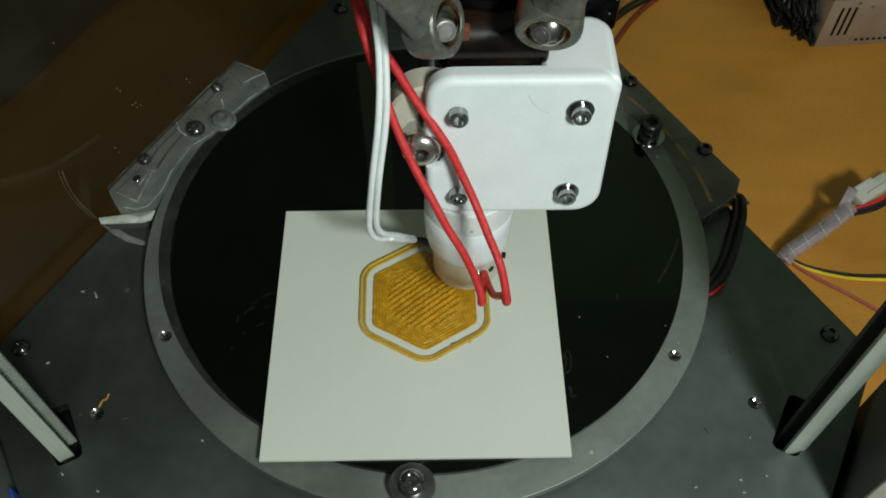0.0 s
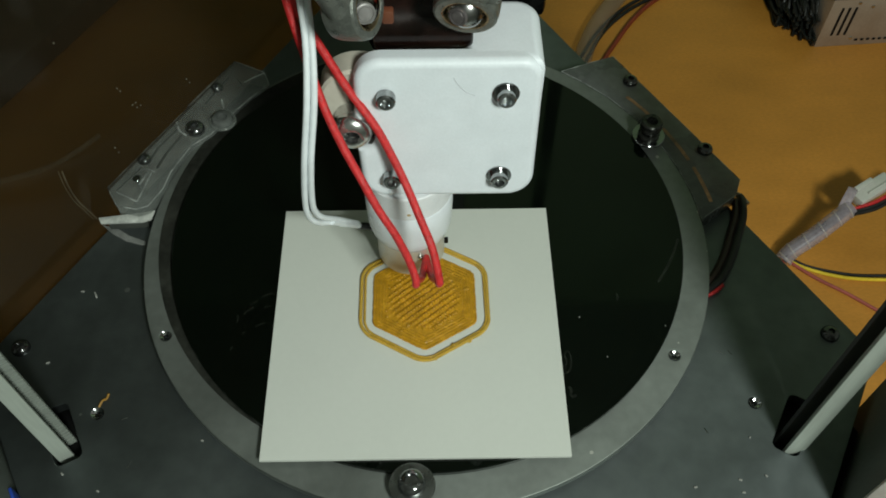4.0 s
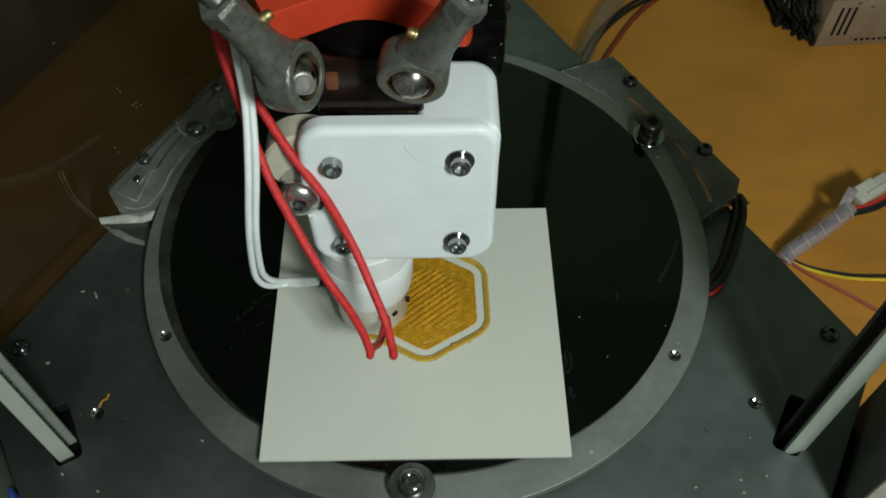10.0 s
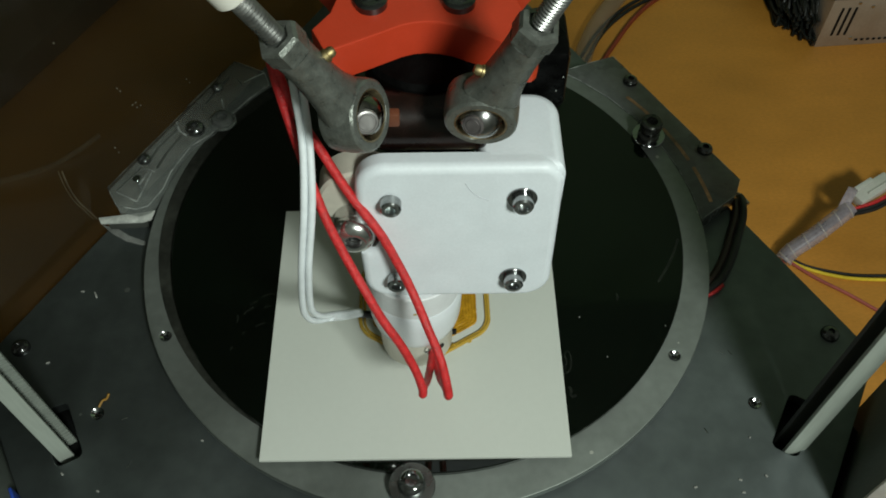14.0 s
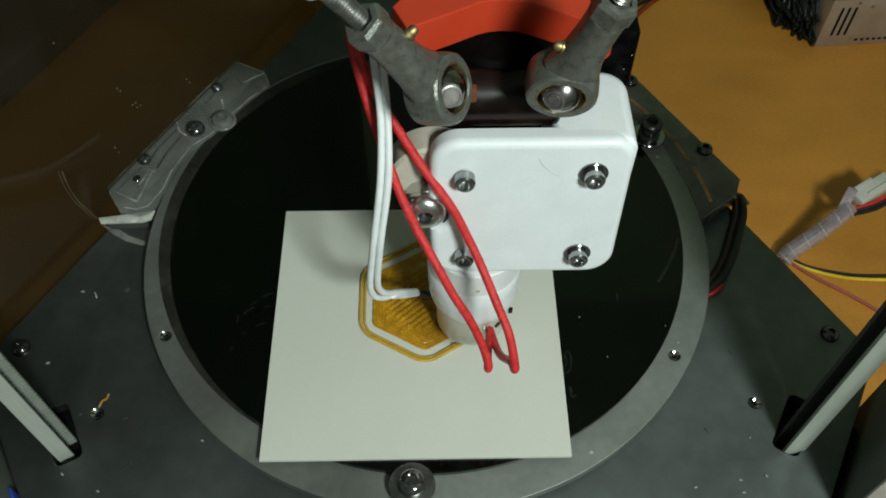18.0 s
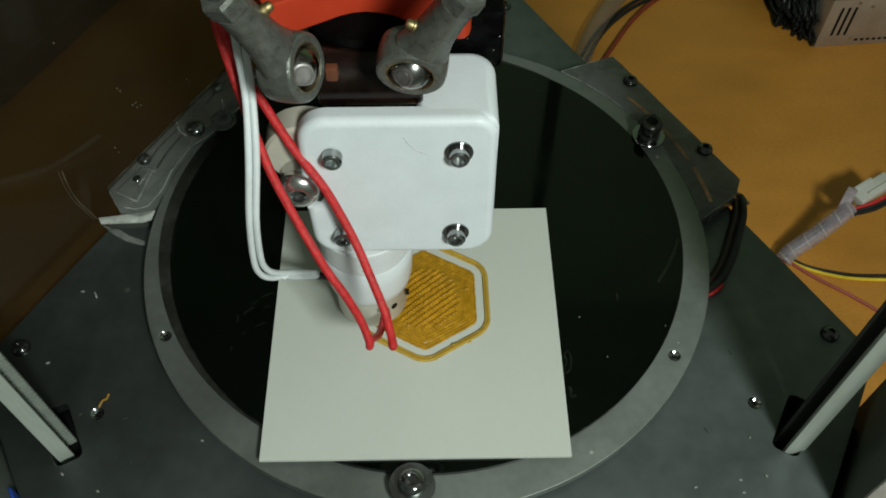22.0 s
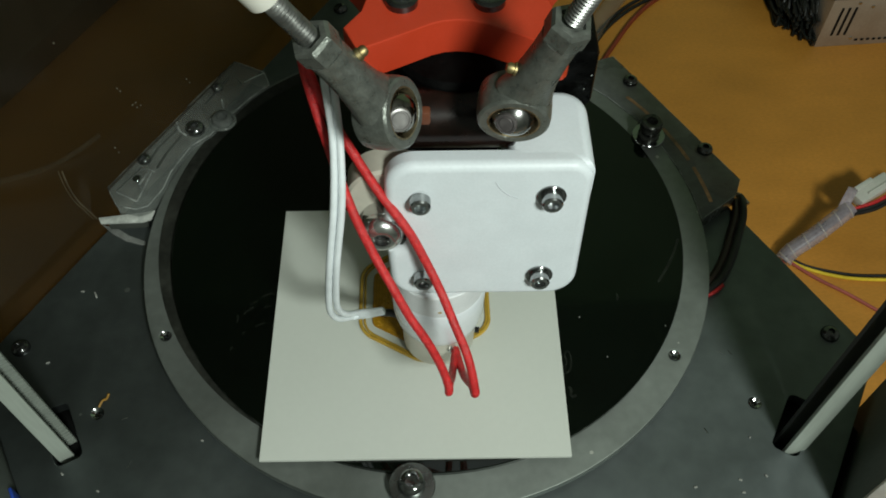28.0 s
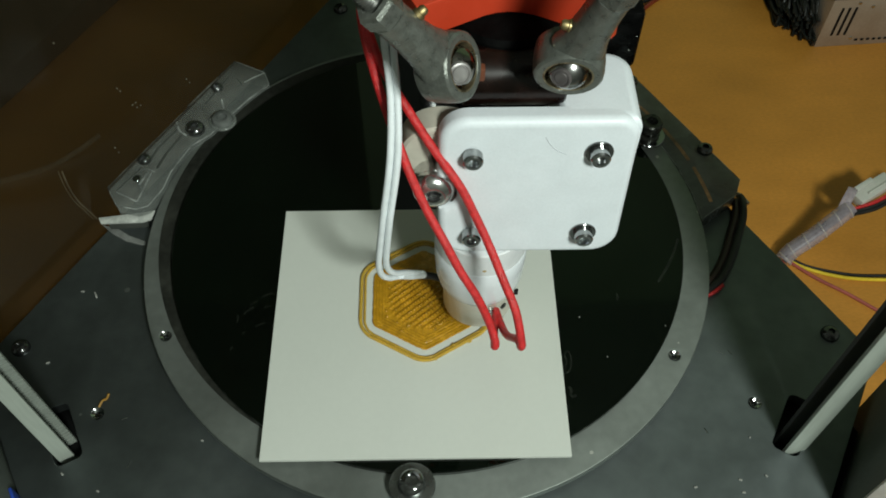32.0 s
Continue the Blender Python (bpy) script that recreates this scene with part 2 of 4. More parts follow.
def slab(poly, z0, z1, c=0.0, holes=(), m=None, seg=2, top_only=False):
    """A plate cut from a polygon, with holes through it and a small chamfer."""
    bm = bmesh.new()
    loops = []
    for ring in (poly, *holes):
        vs = [bm.verts.new((x, y, z0)) for x, y in ring]
        loops += [bm.edges.new((vs[i], vs[(i + 1) % len(vs)])) for i in range(len(vs))]
    if holes:
        bmesh.ops.triangle_fill(bm, edges=loops, use_beauty=True)
    else:
        bmesh.ops.contextual_create(bm, geom=loops)
    out = bmesh.ops.extrude_face_region(bm, geom=list(bm.faces))
    bmesh.ops.translate(bm, verts=[v for v in out["geom"] if isinstance(v, bmesh.types.BMVert)], vec=(0, 0, z1 - z0))
    if c:
        bmesh.ops.recalc_face_normals(bm, faces=bm.faces)
        es = [e for e in bm.edges if len(e.link_faces) == 2 and e.calc_face_angle(0) > radians(50)
              and abs(e.verts[0].co.z - e.verts[1].co.z) < 1e-6 and (not top_only or e.verts[0].co.z > (z0 + z1) / 2)]
        bmesh.ops.bevel(bm, geom=es, offset=c, segments=seg, affect="EDGES", profile=0.5)
    if m is not None:
        bm.transform(m)
    return bm


def block(lo, hi, c=0.4, m=None, seg=2):
    bm = bmesh.new()
    lo, hi = Vector(lo), Vector(hi)
    bmesh.ops.create_cube(bm, size=1, matrix=Matrix.Translation((lo + hi) / 2) @ Matrix.Diagonal((*(hi - lo), 1)))
    if c:
        bmesh.ops.bevel(bm, geom=list(bm.edges), offset=c, segments=seg, affect="EDGES", profile=0.5)
    if m is not None:
        bm.transform(m)
    return bm


def rounded(x0, y0, x1, y1, r, n=6):
    out = []
    for cx, cy, a in ((x1 - r, y1 - r, 0), (x0 + r, y1 - r, 90), (x0 + r, y0 + r, 180), (x1 - r, y0 + r, 270)):
        out += [(cx + r * math.cos(radians(a + 90 * i / n)), cy + r * math.sin(radians(a + 90 * i / n))) for i in range(n + 1)]
    return out


def circle(cx, cy, r, n=48):
    return [(cx + r * math.cos(2 * math.pi * i / n), cy + r * math.sin(2 * math.pi * i / n)) for i in range(n)]


def spun(pts, cx, cy, deg):
    c, s = math.cos(radians(deg)), math.sin(radians(deg))
    return [(cx + x * c - y * s, cy + x * s + y * c) for x, y in pts]


# ---- levels ----
TABLE_Z = -230.0
PLATE_Z = -12.0
RING_Z = -4.5
GLASS_Z = -1.5
BED = (4.1, 40.5)

# ---- the room: table, floor, walls, ceiling ----
desk = thing("table", (0, 100, -950), "orange-brown varnished wooden table under the printer", "table")
part("table_top", block((-800, -190, TABLE_Z - 28), (800, 1000, TABLE_Z), 3), M_TABLE, desk)
for lx in (-740, 740):
    for ly in (-130, 940):
        part("leg", block((lx - 30, ly - 30, -950), (lx + 30, ly + 30, TABLE_Z - 28), 2), M_TABLE, desk)
solid("floor", block((-1700, -1700, -1000), (1700, 1010, -950), 0), M_WALL, (0, 0, -1000), "plain dim room floor", "floor", kind="structure")
solid("ceiling", block((-1700, -1700, 1650), (1700, 1010, 1700), 0), M_CEILING, (0, 0, 1650), "plain dim room ceiling", "ceiling", kind="structure")
for nm, lo, hi in (("wall_north", (-1700, 1010, -950), (1700, 1110, 1650)), ("wall_south", (-1700, -1800, -950), (1700, -1700, 1650)),
                   ("wall_east", (1700, -1700, -950), (1800, 1010, 1650)), ("wall_west", (-1800, -1700, -950), (-1700, 1010, 1650))):
    solid(nm, block(lo, hi, 0), M_PALEWALL if nm == "wall_north" else M_WALL, lo, "plain dim room wall", "wall", kind="structure")
solid("trim", block((221, 1002, -950), (246, 1009, 1648), 2), M_DARK, (221, 1002, -950), "dark upright trim on the room wall", "trim", kind="structure")

# ---- base plate: a triangle with cut corners, slotted for the belts ----


def corner(a1, d1, a2, d2):
    """Where two sides of the plate meet: each by its outward angle and distance from the bed's middle."""
    n1, n2 = (math.cos(radians(a1)), math.sin(radians(a1))), (math.cos(radians(a2)), math.sin(radians(a2)))
    det = n1[0] * n2[1] - n1[1] * n2[0]
    return (BED[0] + (d1 * n2[1] - d2 * n1[1]) / det, BED[1] + (n1[0] * d2 - n2[0] * d1) / det)


SIDES = [(30, 114.5), (90, 164), (150, 114.5), (210, 164), (270, 114.5), (330, 164)]
PLATE = [corner(*SIDES[i], *SIDES[(i + 1) % 6]) for i in range(6)]
SLOT_L = spun(rounded(-11, -4.6, 11, 4.6, 2.2, 4), -120.6, -34.8, 117)
SLOT_R = spun(rounded(-11, -4.6, 11, 4.6, 2.2, 4), 129.0, -35.4, 60)
base = thing("base_plate", (BED[0], BED[1], PLATE_Z - 5), "dark brushed aluminium base plate with cut corners and belt slots", "printer plate")
TAPPED = ((-110.0, -27.5), (117.4, -27.0))
flat_sided(part("plate", slab(PLATE, PLATE_Z - 5, PLATE_Z, 0.4, (SLOT_L, SLOT_R, *[circle(x, y, 2.2, 20) for x, y in TAPPED])), M_PLATE, base))


def tapped_hole(x, y, z, parent, r=2.2):
    """A bright countersink running into a dark threaded bore."""
    part("countersink", lathe([(r, 0.04), (r * 0.98, 0), (r * 0.72, -0.185 * r), (r * 0.45, -0.34 * r), (r * 0.42, -4.5), (0, -4.5)], (x, y, z), seg=28), M_CHROME, parent, "bright countersunk screw hole")


for x, y in TAPPED:
    tapped_hole(x, y, PLATE_Z, base)
for x, y in ((-142.7, -1.7), (150.6, -0.5), (-36.9, 181), (41.9, 181.9)):
    part("screw", lathe([(0, 0), (3.4, 0), (3.3, 0.9), (2.7, 1.8), (1.7, 2.4), (1.2, 2.5), (1.1, 1.5), (0, 1.4)], (x, y, PLATE_Z), seg=20), M_DARKSTEEL, base)
for i, (x, y) in enumerate(PLATE):
    part("leg", rod((BED[0] + (x - BED[0]) * 0.93, BED[1] + (y - BED[1]) * 0.93, TABLE_Z), (BED[0] + (x - BED[0]) * 0.93, BED[1] + (y - BED[1]) * 0.93, PLATE_Z - 5), 8),
         M_DARKSTEEL, base)

for x, y, dx, dy in ((108.0, -6.8, 2.6, -1.2), (112.0, -6.5, 1.2, -1.6), (-101.5, -30.0, 2.4, 0.9), (-96.0, -47.0, 0.8, 2.2), (99.0, -38.0, -1.0, 1.8)):
    part("scratch", tube([(x, y, PLATE_Z), (x + dx * 0.5, y + dy * 0.5 + 0.1, PLATE_Z + 0.03), (x + dx, y + dy, PLATE_Z)], 0.16, 6, flat=0.4), M_DULLWASHER, base, "short bright scratch")

# ---- towers at the cut corners, and black blocks added to darken the belt slots ----
for k, (a0, w, w1, x0) in enumerate(((330, 53.6, 26.5, 168), (210, 60, 30, 164.6), (90, 46, 23, 164.6))):
    m = Matrix.Translation((*BED, 0)) @ Matrix.Rotation(radians(a0), 4, "Z")
    tw = thing("tower", m @ Vector((190, 0, TABLE_Z)), "dark grey vertical tower post at the plate corner", "tower", "printer towers")
    part("post", block((x0, -w / 2, TABLE_Z), (178, w1, 620), 1.0, m), M_TOWER, tw)
    if k == 0:
        # lit side of the post: its lightness is put into a pale sheet
        part("lit_side", block((x0 + 0.2, -w / 2 - 1.6, TABLE_Z), (178, -w / 2, 600), 0.4, m), mat("pale_lit_side", (0.60, 0.57, 0.54), 0.5), tw, "pale sheet for the post's lit side")
    if k == 1:
        part("tag", block((163.6, 16.5, -12), (164.6, 21, -5), 0.3, m), M_BLUE, tw, "small blue plastic tag")
    part("rail", block((x0 - 1, -4, PLATE_Z + 40), (x0, 4, 600), 0.2, m), M_STEEL, tw)
for x, y, a0 in ((-119.2, -35.5, 68), (127.8, -35.5, 112)):
    m = Matrix.Translation((x, y, 0)) @ Matrix.Rotation(radians(a0), 4, "Z")
    solid("slot_darkener", block((-34, -26, PLATE_Z - 60), (34, 26, PLATE_Z - 9), 2, m), M_BLACK, (x, y, PLATE_Z - 60), "black block added under the plate slot to keep it dark", "belt drive", "belt drives")

# ---- smoked side panel standing along one edge of the plate ----
side_m = Matrix.Translation((*BED, 0)) @ Matrix.Rotation(radians(150), 4, "Z")
panel = thing("side_panel", side_m @ Vector((117, 0, PLATE_Z - 40)), "smoked brown acrylic side panel, scratched, with small reflections set on as dots", "panel")
part("sheet", block((119.6, -128, TABLE_Z), (122.6, 126, 330), 0.3, side_m), M_SMOKE, panel)
# pale dots stand in for small reflections seen in the panel
for y, z in [(21.8, 35.1), (20.9, 32.9), (16.6, 23.0), (16.7, 20.6), (14.9, 20.0), (18.2, 23.2), (32.9, 13.0), (32.3, 9.8), (-10.4, 12.6), (-11.5, 9.8), (37.3, 69.2)]:
    part("glint_speck", lathe([(0, 0), (0.34, 0), (0.26, 0.2), (0, 0.25)], side_m @ Vector((119.6, y, z)), side_m.to_3x3() @ Vector((-1, 0, 0)), 8), M_SPECK, panel)
SCRATCH = [(56.5, 23.7), (57.2, 15.8), (56.8, 6.9), (55.1, -1.0), (53.4, -8.9)]
for o, w in ((0.0, 0.3), (1.3, 0.16)):
    part("scratch", tube(curve_points([side_m @ Vector((119.6, y + o, z + o)) for y, z in SCRATCH], 6), w, 6), M_SCRATCH, panel, "faint curved scratch")
# soft arc of reflected light in the panel, put in as a pale band
SOFT_REFLECTION = [(77.6, 40.2), (68.0, 33.9), (57.0, 28.3), (46.8, 25.5), (36.9, 23.9)]
part("soft_reflection", tube(curve_points([side_m @ Vector((119.6, y, z)) for y, z in SOFT_REFLECTION], 6), 1.0, 8), M_FILM, panel, "wide faint band drawn for a reflection in the panel")

# ---- bed: ring, glass, tile ----
ring = thing("bed_ring", (*BED, PLATE_Z), "grey cast aluminium bed ring standing off the plate", "bed ring")
RING_HOLES = ((-88.9, -1.6), (90.3, -12.1))
ring_top = part("ring", slab(circle(*BED, 106.7, 128), -8, RING_Z, 0.5, [circle(*BED, 84, 96)] + [circle(x, y, 2.0, 18) for x, y in RING_HOLES]), M_RING, ring)
flat_sided(ring_top)
for a in (-90, 30, 150):
    part("spacer", rod((BED[0] + 98 * math.cos(radians(a)), BED[1] + 98 * math.sin(radians(a)), PLATE_Z),
                       (BED[0] + 98 * math.cos(radians(a)), BED[1] + 98 * math.sin(radians(a)), -8), 4), M_STEEL, ring)
for x, y in RING_HOLES:
    tapped_hole(x, y, RING_Z, ring, 2.0)
GLASS_C = (4.4, 41.8, 0)
glass = thing("bed_glass", (*GLASS_C[:2], RING_Z), "round glossy black build glass on the ring", "glass bed")
part("pane", lathe([(0, RING_Z + 0.5), (96.0, RING_Z + 0.5), (96.3, -3.6), (96.3, -1.8), (96.0, GLASS_Z), (0, GLASS_Z)], GLASS_C, seg=128), M_GLASS, glass)
# offset dark disc: the shaded crescent on the ring, put in as colour
part("shade_disc", lathe([(0, RING_Z + 0.05), (97.6, RING_Z + 0.05), (97.6, RING_Z + 0.4), (0, RING_Z + 0.4)], (-0.4, 46.4, 0), seg=128),
     mat("dark_shade_disc", (0.022, 0.023, 0.019), 0.6, 0.0, 0.5, 60, ior=1.2), glass, "dark disc put in for the shaded crescent beside the glass")


def residue(line, closed, w):
    """A thin pale mark on the glass."""
    pts = curve_points([(x, y, GLASS_Z + 0.02) for x, y in line], 5, closed)
    return solid("pale_mark", tube(pts, w, 8, closed, flat=0.1), M_FILM, (*line[0], GLASS_Z), "thin pale mark on the black glass", "residue", "residue on the glass")


residue([(51.3, -12.8), (52.6, -11.5), (53.4, -13.3), (53.3, -16.4), (52.5, -18.9), (51.2, -19.8), (50.8, -18.1), (51.8, -15.5)], True, 0.3)
residue([(51.5, -24.9), (52.3, -26.1), (52.0, -27.8), (52.8, -28.6), (53.9, -28.0)], False, 0.5)
residue([(99.0, 35.9), (96.4, 29.6), (93.2, 23.7), (88.5, 16.5)], False, 0.5)
residue([(72.3, 11.7), (72.9, 10.2), (72.1, 8.8)], False, 0.3)
residue([(-55.8, 11.8), (-54.1, 13.2), (-52.1, 13.9)], False, 0.4)
residue([(-61.7, 5.2), (-59.9, 6.6), (-58.2, 8.0)], False, 0.4)
residue([(-63.5, 1.6), (-63.3, 3.4), (-63.7, 4.8)], False, 0.4)
residue([(-56.7, 0.1), (-54.8, 1.0), (-53.3, 1.4)], False, 0.4)
residue([(-61.2, -3.0), (-60.1, -2.1)], False, 0.4)
residue([(-64.4, -9.2), (-64.0, -7.7)], False, 0.4)
residue([(-59.7, 9.0), (-57.1, 10.6)], False, 0.4)
residue([(-54.3, 7.7), (-52.4, 8.6)], False, 0.4)
tile = solid("build_board", slab([(-50, -50), (50, -50), (50, 50), (-50, 50)], GLASS_Z, 0, 0.15), M_TILE, (0, 0, GLASS_Z),
             "square pale grey-white board lying on the glass", "build board")
flat_sided(tile)

# ---- the print: amber hexagon and its outline ----
HEX_C = (3.0, 9.5)


def hexagon(apothem, r, turn=0.6, n=5, wob=0.0):
    """A hexagon with rounded corners."""
    out = []
    for k in range(6):
        a = turn + 30 + 60 * k
        R = (apothem - r) / math.cos(radians(30))
        cx, cy = HEX_C[0] + R * math.cos(radians(a)), HEX_C[1] + R * math.sin(radians(a))
        for i in range(n + 1):
            b = a - 30 + 60 * i / n
            out.append((cx + r * math.cos(radians(b)), cy + r * math.sin(radians(b))))
    return out


hexa = thing("printed_hexagon", (*HEX_C, 0), "half-printed amber plastic hexagon with ridged infill", "print")
part("base_layer", slab(hexagon(18.2, 2.8), 0, 0.72, 0.25), M_AMBER, hexa)
rng = random.Random(4)
for ap, r in ((17.9, 2.7), (16.85, 2.1), (15.8, 1.7), (14.75, 1.3), (13.7, 1.0)):
    ring_pts = hexagon(ap, r)
    pts = []
    for k, p in enumerate(ring_pts):
        p2 = ring_pts[(k + 1) % len(ring_pts)]
        steps = max(1, int(math.dist(p, p2) / 0.9))
        for s in range(steps):
            f = s / steps
            pts.append((p[0] + (p2[0] - p[0]) * f + rng.uniform(-0.1, 0.1), p[1] + (p2[1] - p[1]) * f + rng.uniform(-0.1, 0.1), 0.46 + rng.uniform(-0.09, 0.09)))
    part("perimeter", tube(pts, 0.46, 8, True, flat=0.8), M_AMBER, hexa)
TURN = radians(38)
bumps = bmesh.new()
for i in range(-7, 8):
    o = i * 2.0 + 0.4
    half = min(13.0, (15.4 - abs(o)) * 1.35)
    if half < 2:
        continue
    n = int(half * 2 / 1.15)
    pts = []
    for k in range(n + 1):
        u = -half + 2 * half * k / n
        near = max(0.0, 1.0 - (u * u + o * o) / 175) ** 0.6
        x, y = u + rng.uniform(-0.1, 0.1), o + rng.uniform(-0.1, 0.1)
        p = Vector((HEX_C[0] + x * math.cos(TURN) - y * math.sin(TURN), HEX_C[1] + x * math.sin(TURN) + y * math.cos(TURN), 0.24 + near * 0.3 + rng.uniform(-0.05, 0.05)))
        pts.append(p)
        if near > 0.15:
            w, h = rng.uniform(0.48, 0.62), (0.2 + 0.55 * near) * rng.uniform(0.7, 1.15)
            lathe([(0, -0.2), (w * 1.1, -0.2), (w, h * 0.35), (w * 0.72, h * 0.75), (w * 0.35, h * 0.97), (0, h)], p + Vector((0, 0, 0.5)), seg=9, bm=bumps)
    part("infill_line", tube(pts, 1.08, 8, flat=0.56), M_AMBER, hexa)
tagged(part("infill_bumps", bumps, M_AMBER, hexa, sharp=60), kind="stuff")
for i in range(46):
    t, d = rng.uniform(0, 6.28), rng.uniform(10.5, 16.0)
    x, y = HEX_C[0] + d * math.cos(t), HEX_C[1] + d * math.sin(t)
    w, e = rng.uniform(0.4, 0.8), rng.uniform(0.8, 1.7)
    blob = lathe([(0, 0.5), (w, 0.55), (w * 0.8, 0.82), (w * 0.4, 1.02), (0, 1.06)], (0, 0, 0), seg=10)
    blob.transform(Matrix.Translation((x, y, 0)) @ Matrix.Rotation(rng.uniform(0, 3.1), 4, "Z") @ Matrix.Diagonal((e, 1, 1, 1)))
    part("dribble", blob, M_AMBER, hexa)
skirt = thing("skirt_outline", (*HEX_C, 0), "thin amber plastic outline laid round the hexagon", "print")
rng = random.Random(31)
for ap, w, o in ((21.4, 0.46, 0.25), (22.55, 0.66, 0.0)):
    pts = []
    for x, y in hexagon(ap, ap - 14.2, n=12):
        x += o
        pts.append((x + rng.uniform(-0.05, 0.05), y + rng.uniform(-0.05, 0.05), w * 0.85 + rng.uniform(-0.05, 0.05)))
    part("bead", tube(pts, w, 14, True), M_BEAD, skirt)
for x, y, r in ((13.1, -9.7, 1.15), (14.3, -9.2, 0.8), (18.4, -7.6, 1.0), (6.6, -14.3, 0.9), (0.6, 32.6, 0.6)):
    part("blob", lathe([(0, 0), (r, 0.02), (r * 0.95, 0.5), (r * 0.6, 1.05), (0, 1.3)], (x, y, 0.02), seg=14), M_BEAD, skirt)

# ---- clamps that hold the glass ----


def clamp(x, y, tall, washer, screw, wide=7.4, domed=True):
    t = thing("bed_clamp", (x, y, GLASS_Z), "steel cap screw and wide washer clamping the glass edge", "clamp screw", "bed clamps")
    part("washer", ringband(2.6, wide, 1.2, (x, y, GLASS_Z)), washer, t)
    top = [(4.4, tall * 0.45), (4.1, tall * 0.75), (3.2, tall * 0.95), (2.1, tall), (2.0, tall - 1.4), (0, tall - 1.6)] if domed else [(4.4, 1.0), (3.4, 1.5), (3.4, tall * 0.42), (4.3, tall * 0.5), (4.5, tall * 0.56), (4.3, tall * 0.62), (4.5, tall * 0.7), (4.4, tall - 0.6), (3.8, tall), (2.4, tall), (2.2, tall - 2.4), (0, tall - 2.6)]
    part("cap_screw", lathe([(0, 0), (4.4, 0)] + top, (x, y, GLASS_Z + 1.2), seg=28), screw, t)


clamp(-1.2, -58.6, 4.5, M_DULLWASHER, M_CLAMP)
clamp(95.4, 87.6, 8.0, M_CLAMP, M_BLACKENED, 6.8, domed=False)
clamp(-80.6, 98.3, 2.0, M_FROSTED, M_ACRYLIC_DARK, 5.6)

# ---- clear brackets ----


def arc_slot(r, a0, a1, w=0.9, n=8):
    """A narrow slot on a circle round the bed's middle."""
    out = [(r + w, a0 + (a1 - a0) * i / n) for i in range(n + 1)] + [(r - w, a1 + (a0 - a1) * i / n) for i in range(n + 1)]
    return [(BED[0] + d * math.cos(radians(t)), BED[1] + d * math.sin(radians(t))) for d, t in out]


def bracket(name, poly, slots, screws, top, material):
    t = thing(name, (*poly[0], PLATE_Z), "clear acrylic bracket screwed to the plate beside the ring", "bracket", "acrylic brackets")
    body = part("body", slab(poly, PLATE_Z, top, 0.5, slots), material, t)
    # edge highlights put in as pale lines
    part("cut_edge", tube([(x, y, top - 0.2) for x, y in poly], 0.22, 6, True), M_GLINT, body, "pale line for the glint along the cut edge")
    for s in slots:
        part("slot_edge", tube([(x, y, top - 0.2) for x, y in s], 0.24, 6, True), M_GLINT, body, "pale line for the glint along the slot edge")
    for x, y, r, h in screws:
        part("screw", lathe([(0, 0), (r, 0), (r, h * 0.35), (r * 0.88, h * 0.7), (r * 0.65, h * 0.93), (r * 0.42, h), (r * 0.38, h * 0.5), (0, h * 0.45)], (x, y, top), seg=24), M_CLAMP if material is M_ACRYLIC else M_DARKSTEEL, t)
    return t


bracket_l = bracket("acrylic_bracket", [(-122.1, 64.4), (-116.7, 55.3), (-108.9, 53.5), (-104.4, 55.1), (-100.1, 63.5), (-98.4, 72.1), (-92.3, 85.9), (-85.3, 92.0), (-72.5, 111.1), (-63.9, 121.2), (-66.5, 128.1), (-80.5, 135.4)], [], [(-109.8, 78.3, 2.7, 2.0), (-85.8, 118.4, 2.5, 2.0), (-91.5, 94.3, 3.9, 3.2)], -2.0, M_ACRYLIC)
part("tapped_insert", rod((-111.3, 68.8, PLATE_Z), (-111.3, 68.8, -1.7), 1.7, 16), M_CLAMP, bracket_l)
# pale lines draw bright streaks, dark ones shaded grooves, both by colour
for line, dark, w in [([(-99.2, 94.7), (-105.5, 84.8), (-108.1, 75.8)], 1, 0.7), ([(-96.9, 91.5), (-101.4, 82.3), (-104.1, 74.0)], 1, 0.7), ([(-98.5, 96.3), (-107.5, 83.0)], 0, 0.22), ([(-110.1, 74.7), (-118.1, 62.6)], 1, 0.45), ([(-118.0, 62.0), (-109.1, 57.1)], 0, 0.4), ([(-109.1, 57.1), (-107.7, 63.6), (-106.0, 71.7)], 0, 0.4), ([(-112.6, 73.5), (-107.6, 73.5), (-104.7, 72.2)], 0, 0.45), ([(-107.4, 72.3), (-109.8, 65.3)], 0, 0.5), ([(-74.7, 122.0), (-70.7, 125.1), (-66.5, 127.8)], 0, 0.42), ([(-71.2, 112.5), (-63.8, 120.1)], 0, 0.3), ([(-81.9, 124.9), (-89.6, 109.4)], 1, 0.5), ([(-77.9, 124.1), (-75.5, 120.7), (-77.8, 119.3)], 1, 0.35), ([(-83.2, 112.0), (-81.6, 106.7)], 0, 0.4), ([(-80.2, 134.7), (-84.4, 129.1), (-97.4, 107.6)], 0, 0.25), ([(-100.4, 99.2), (-98.2, 94.0), (-95.0, 91.5)], 0, 0.45)]:
    part("tone_line", tube([(x, y, -2.1) for x, y in line], w, 6, flat=0.5), M_DARK if dark else M_GLINT, bracket_l)
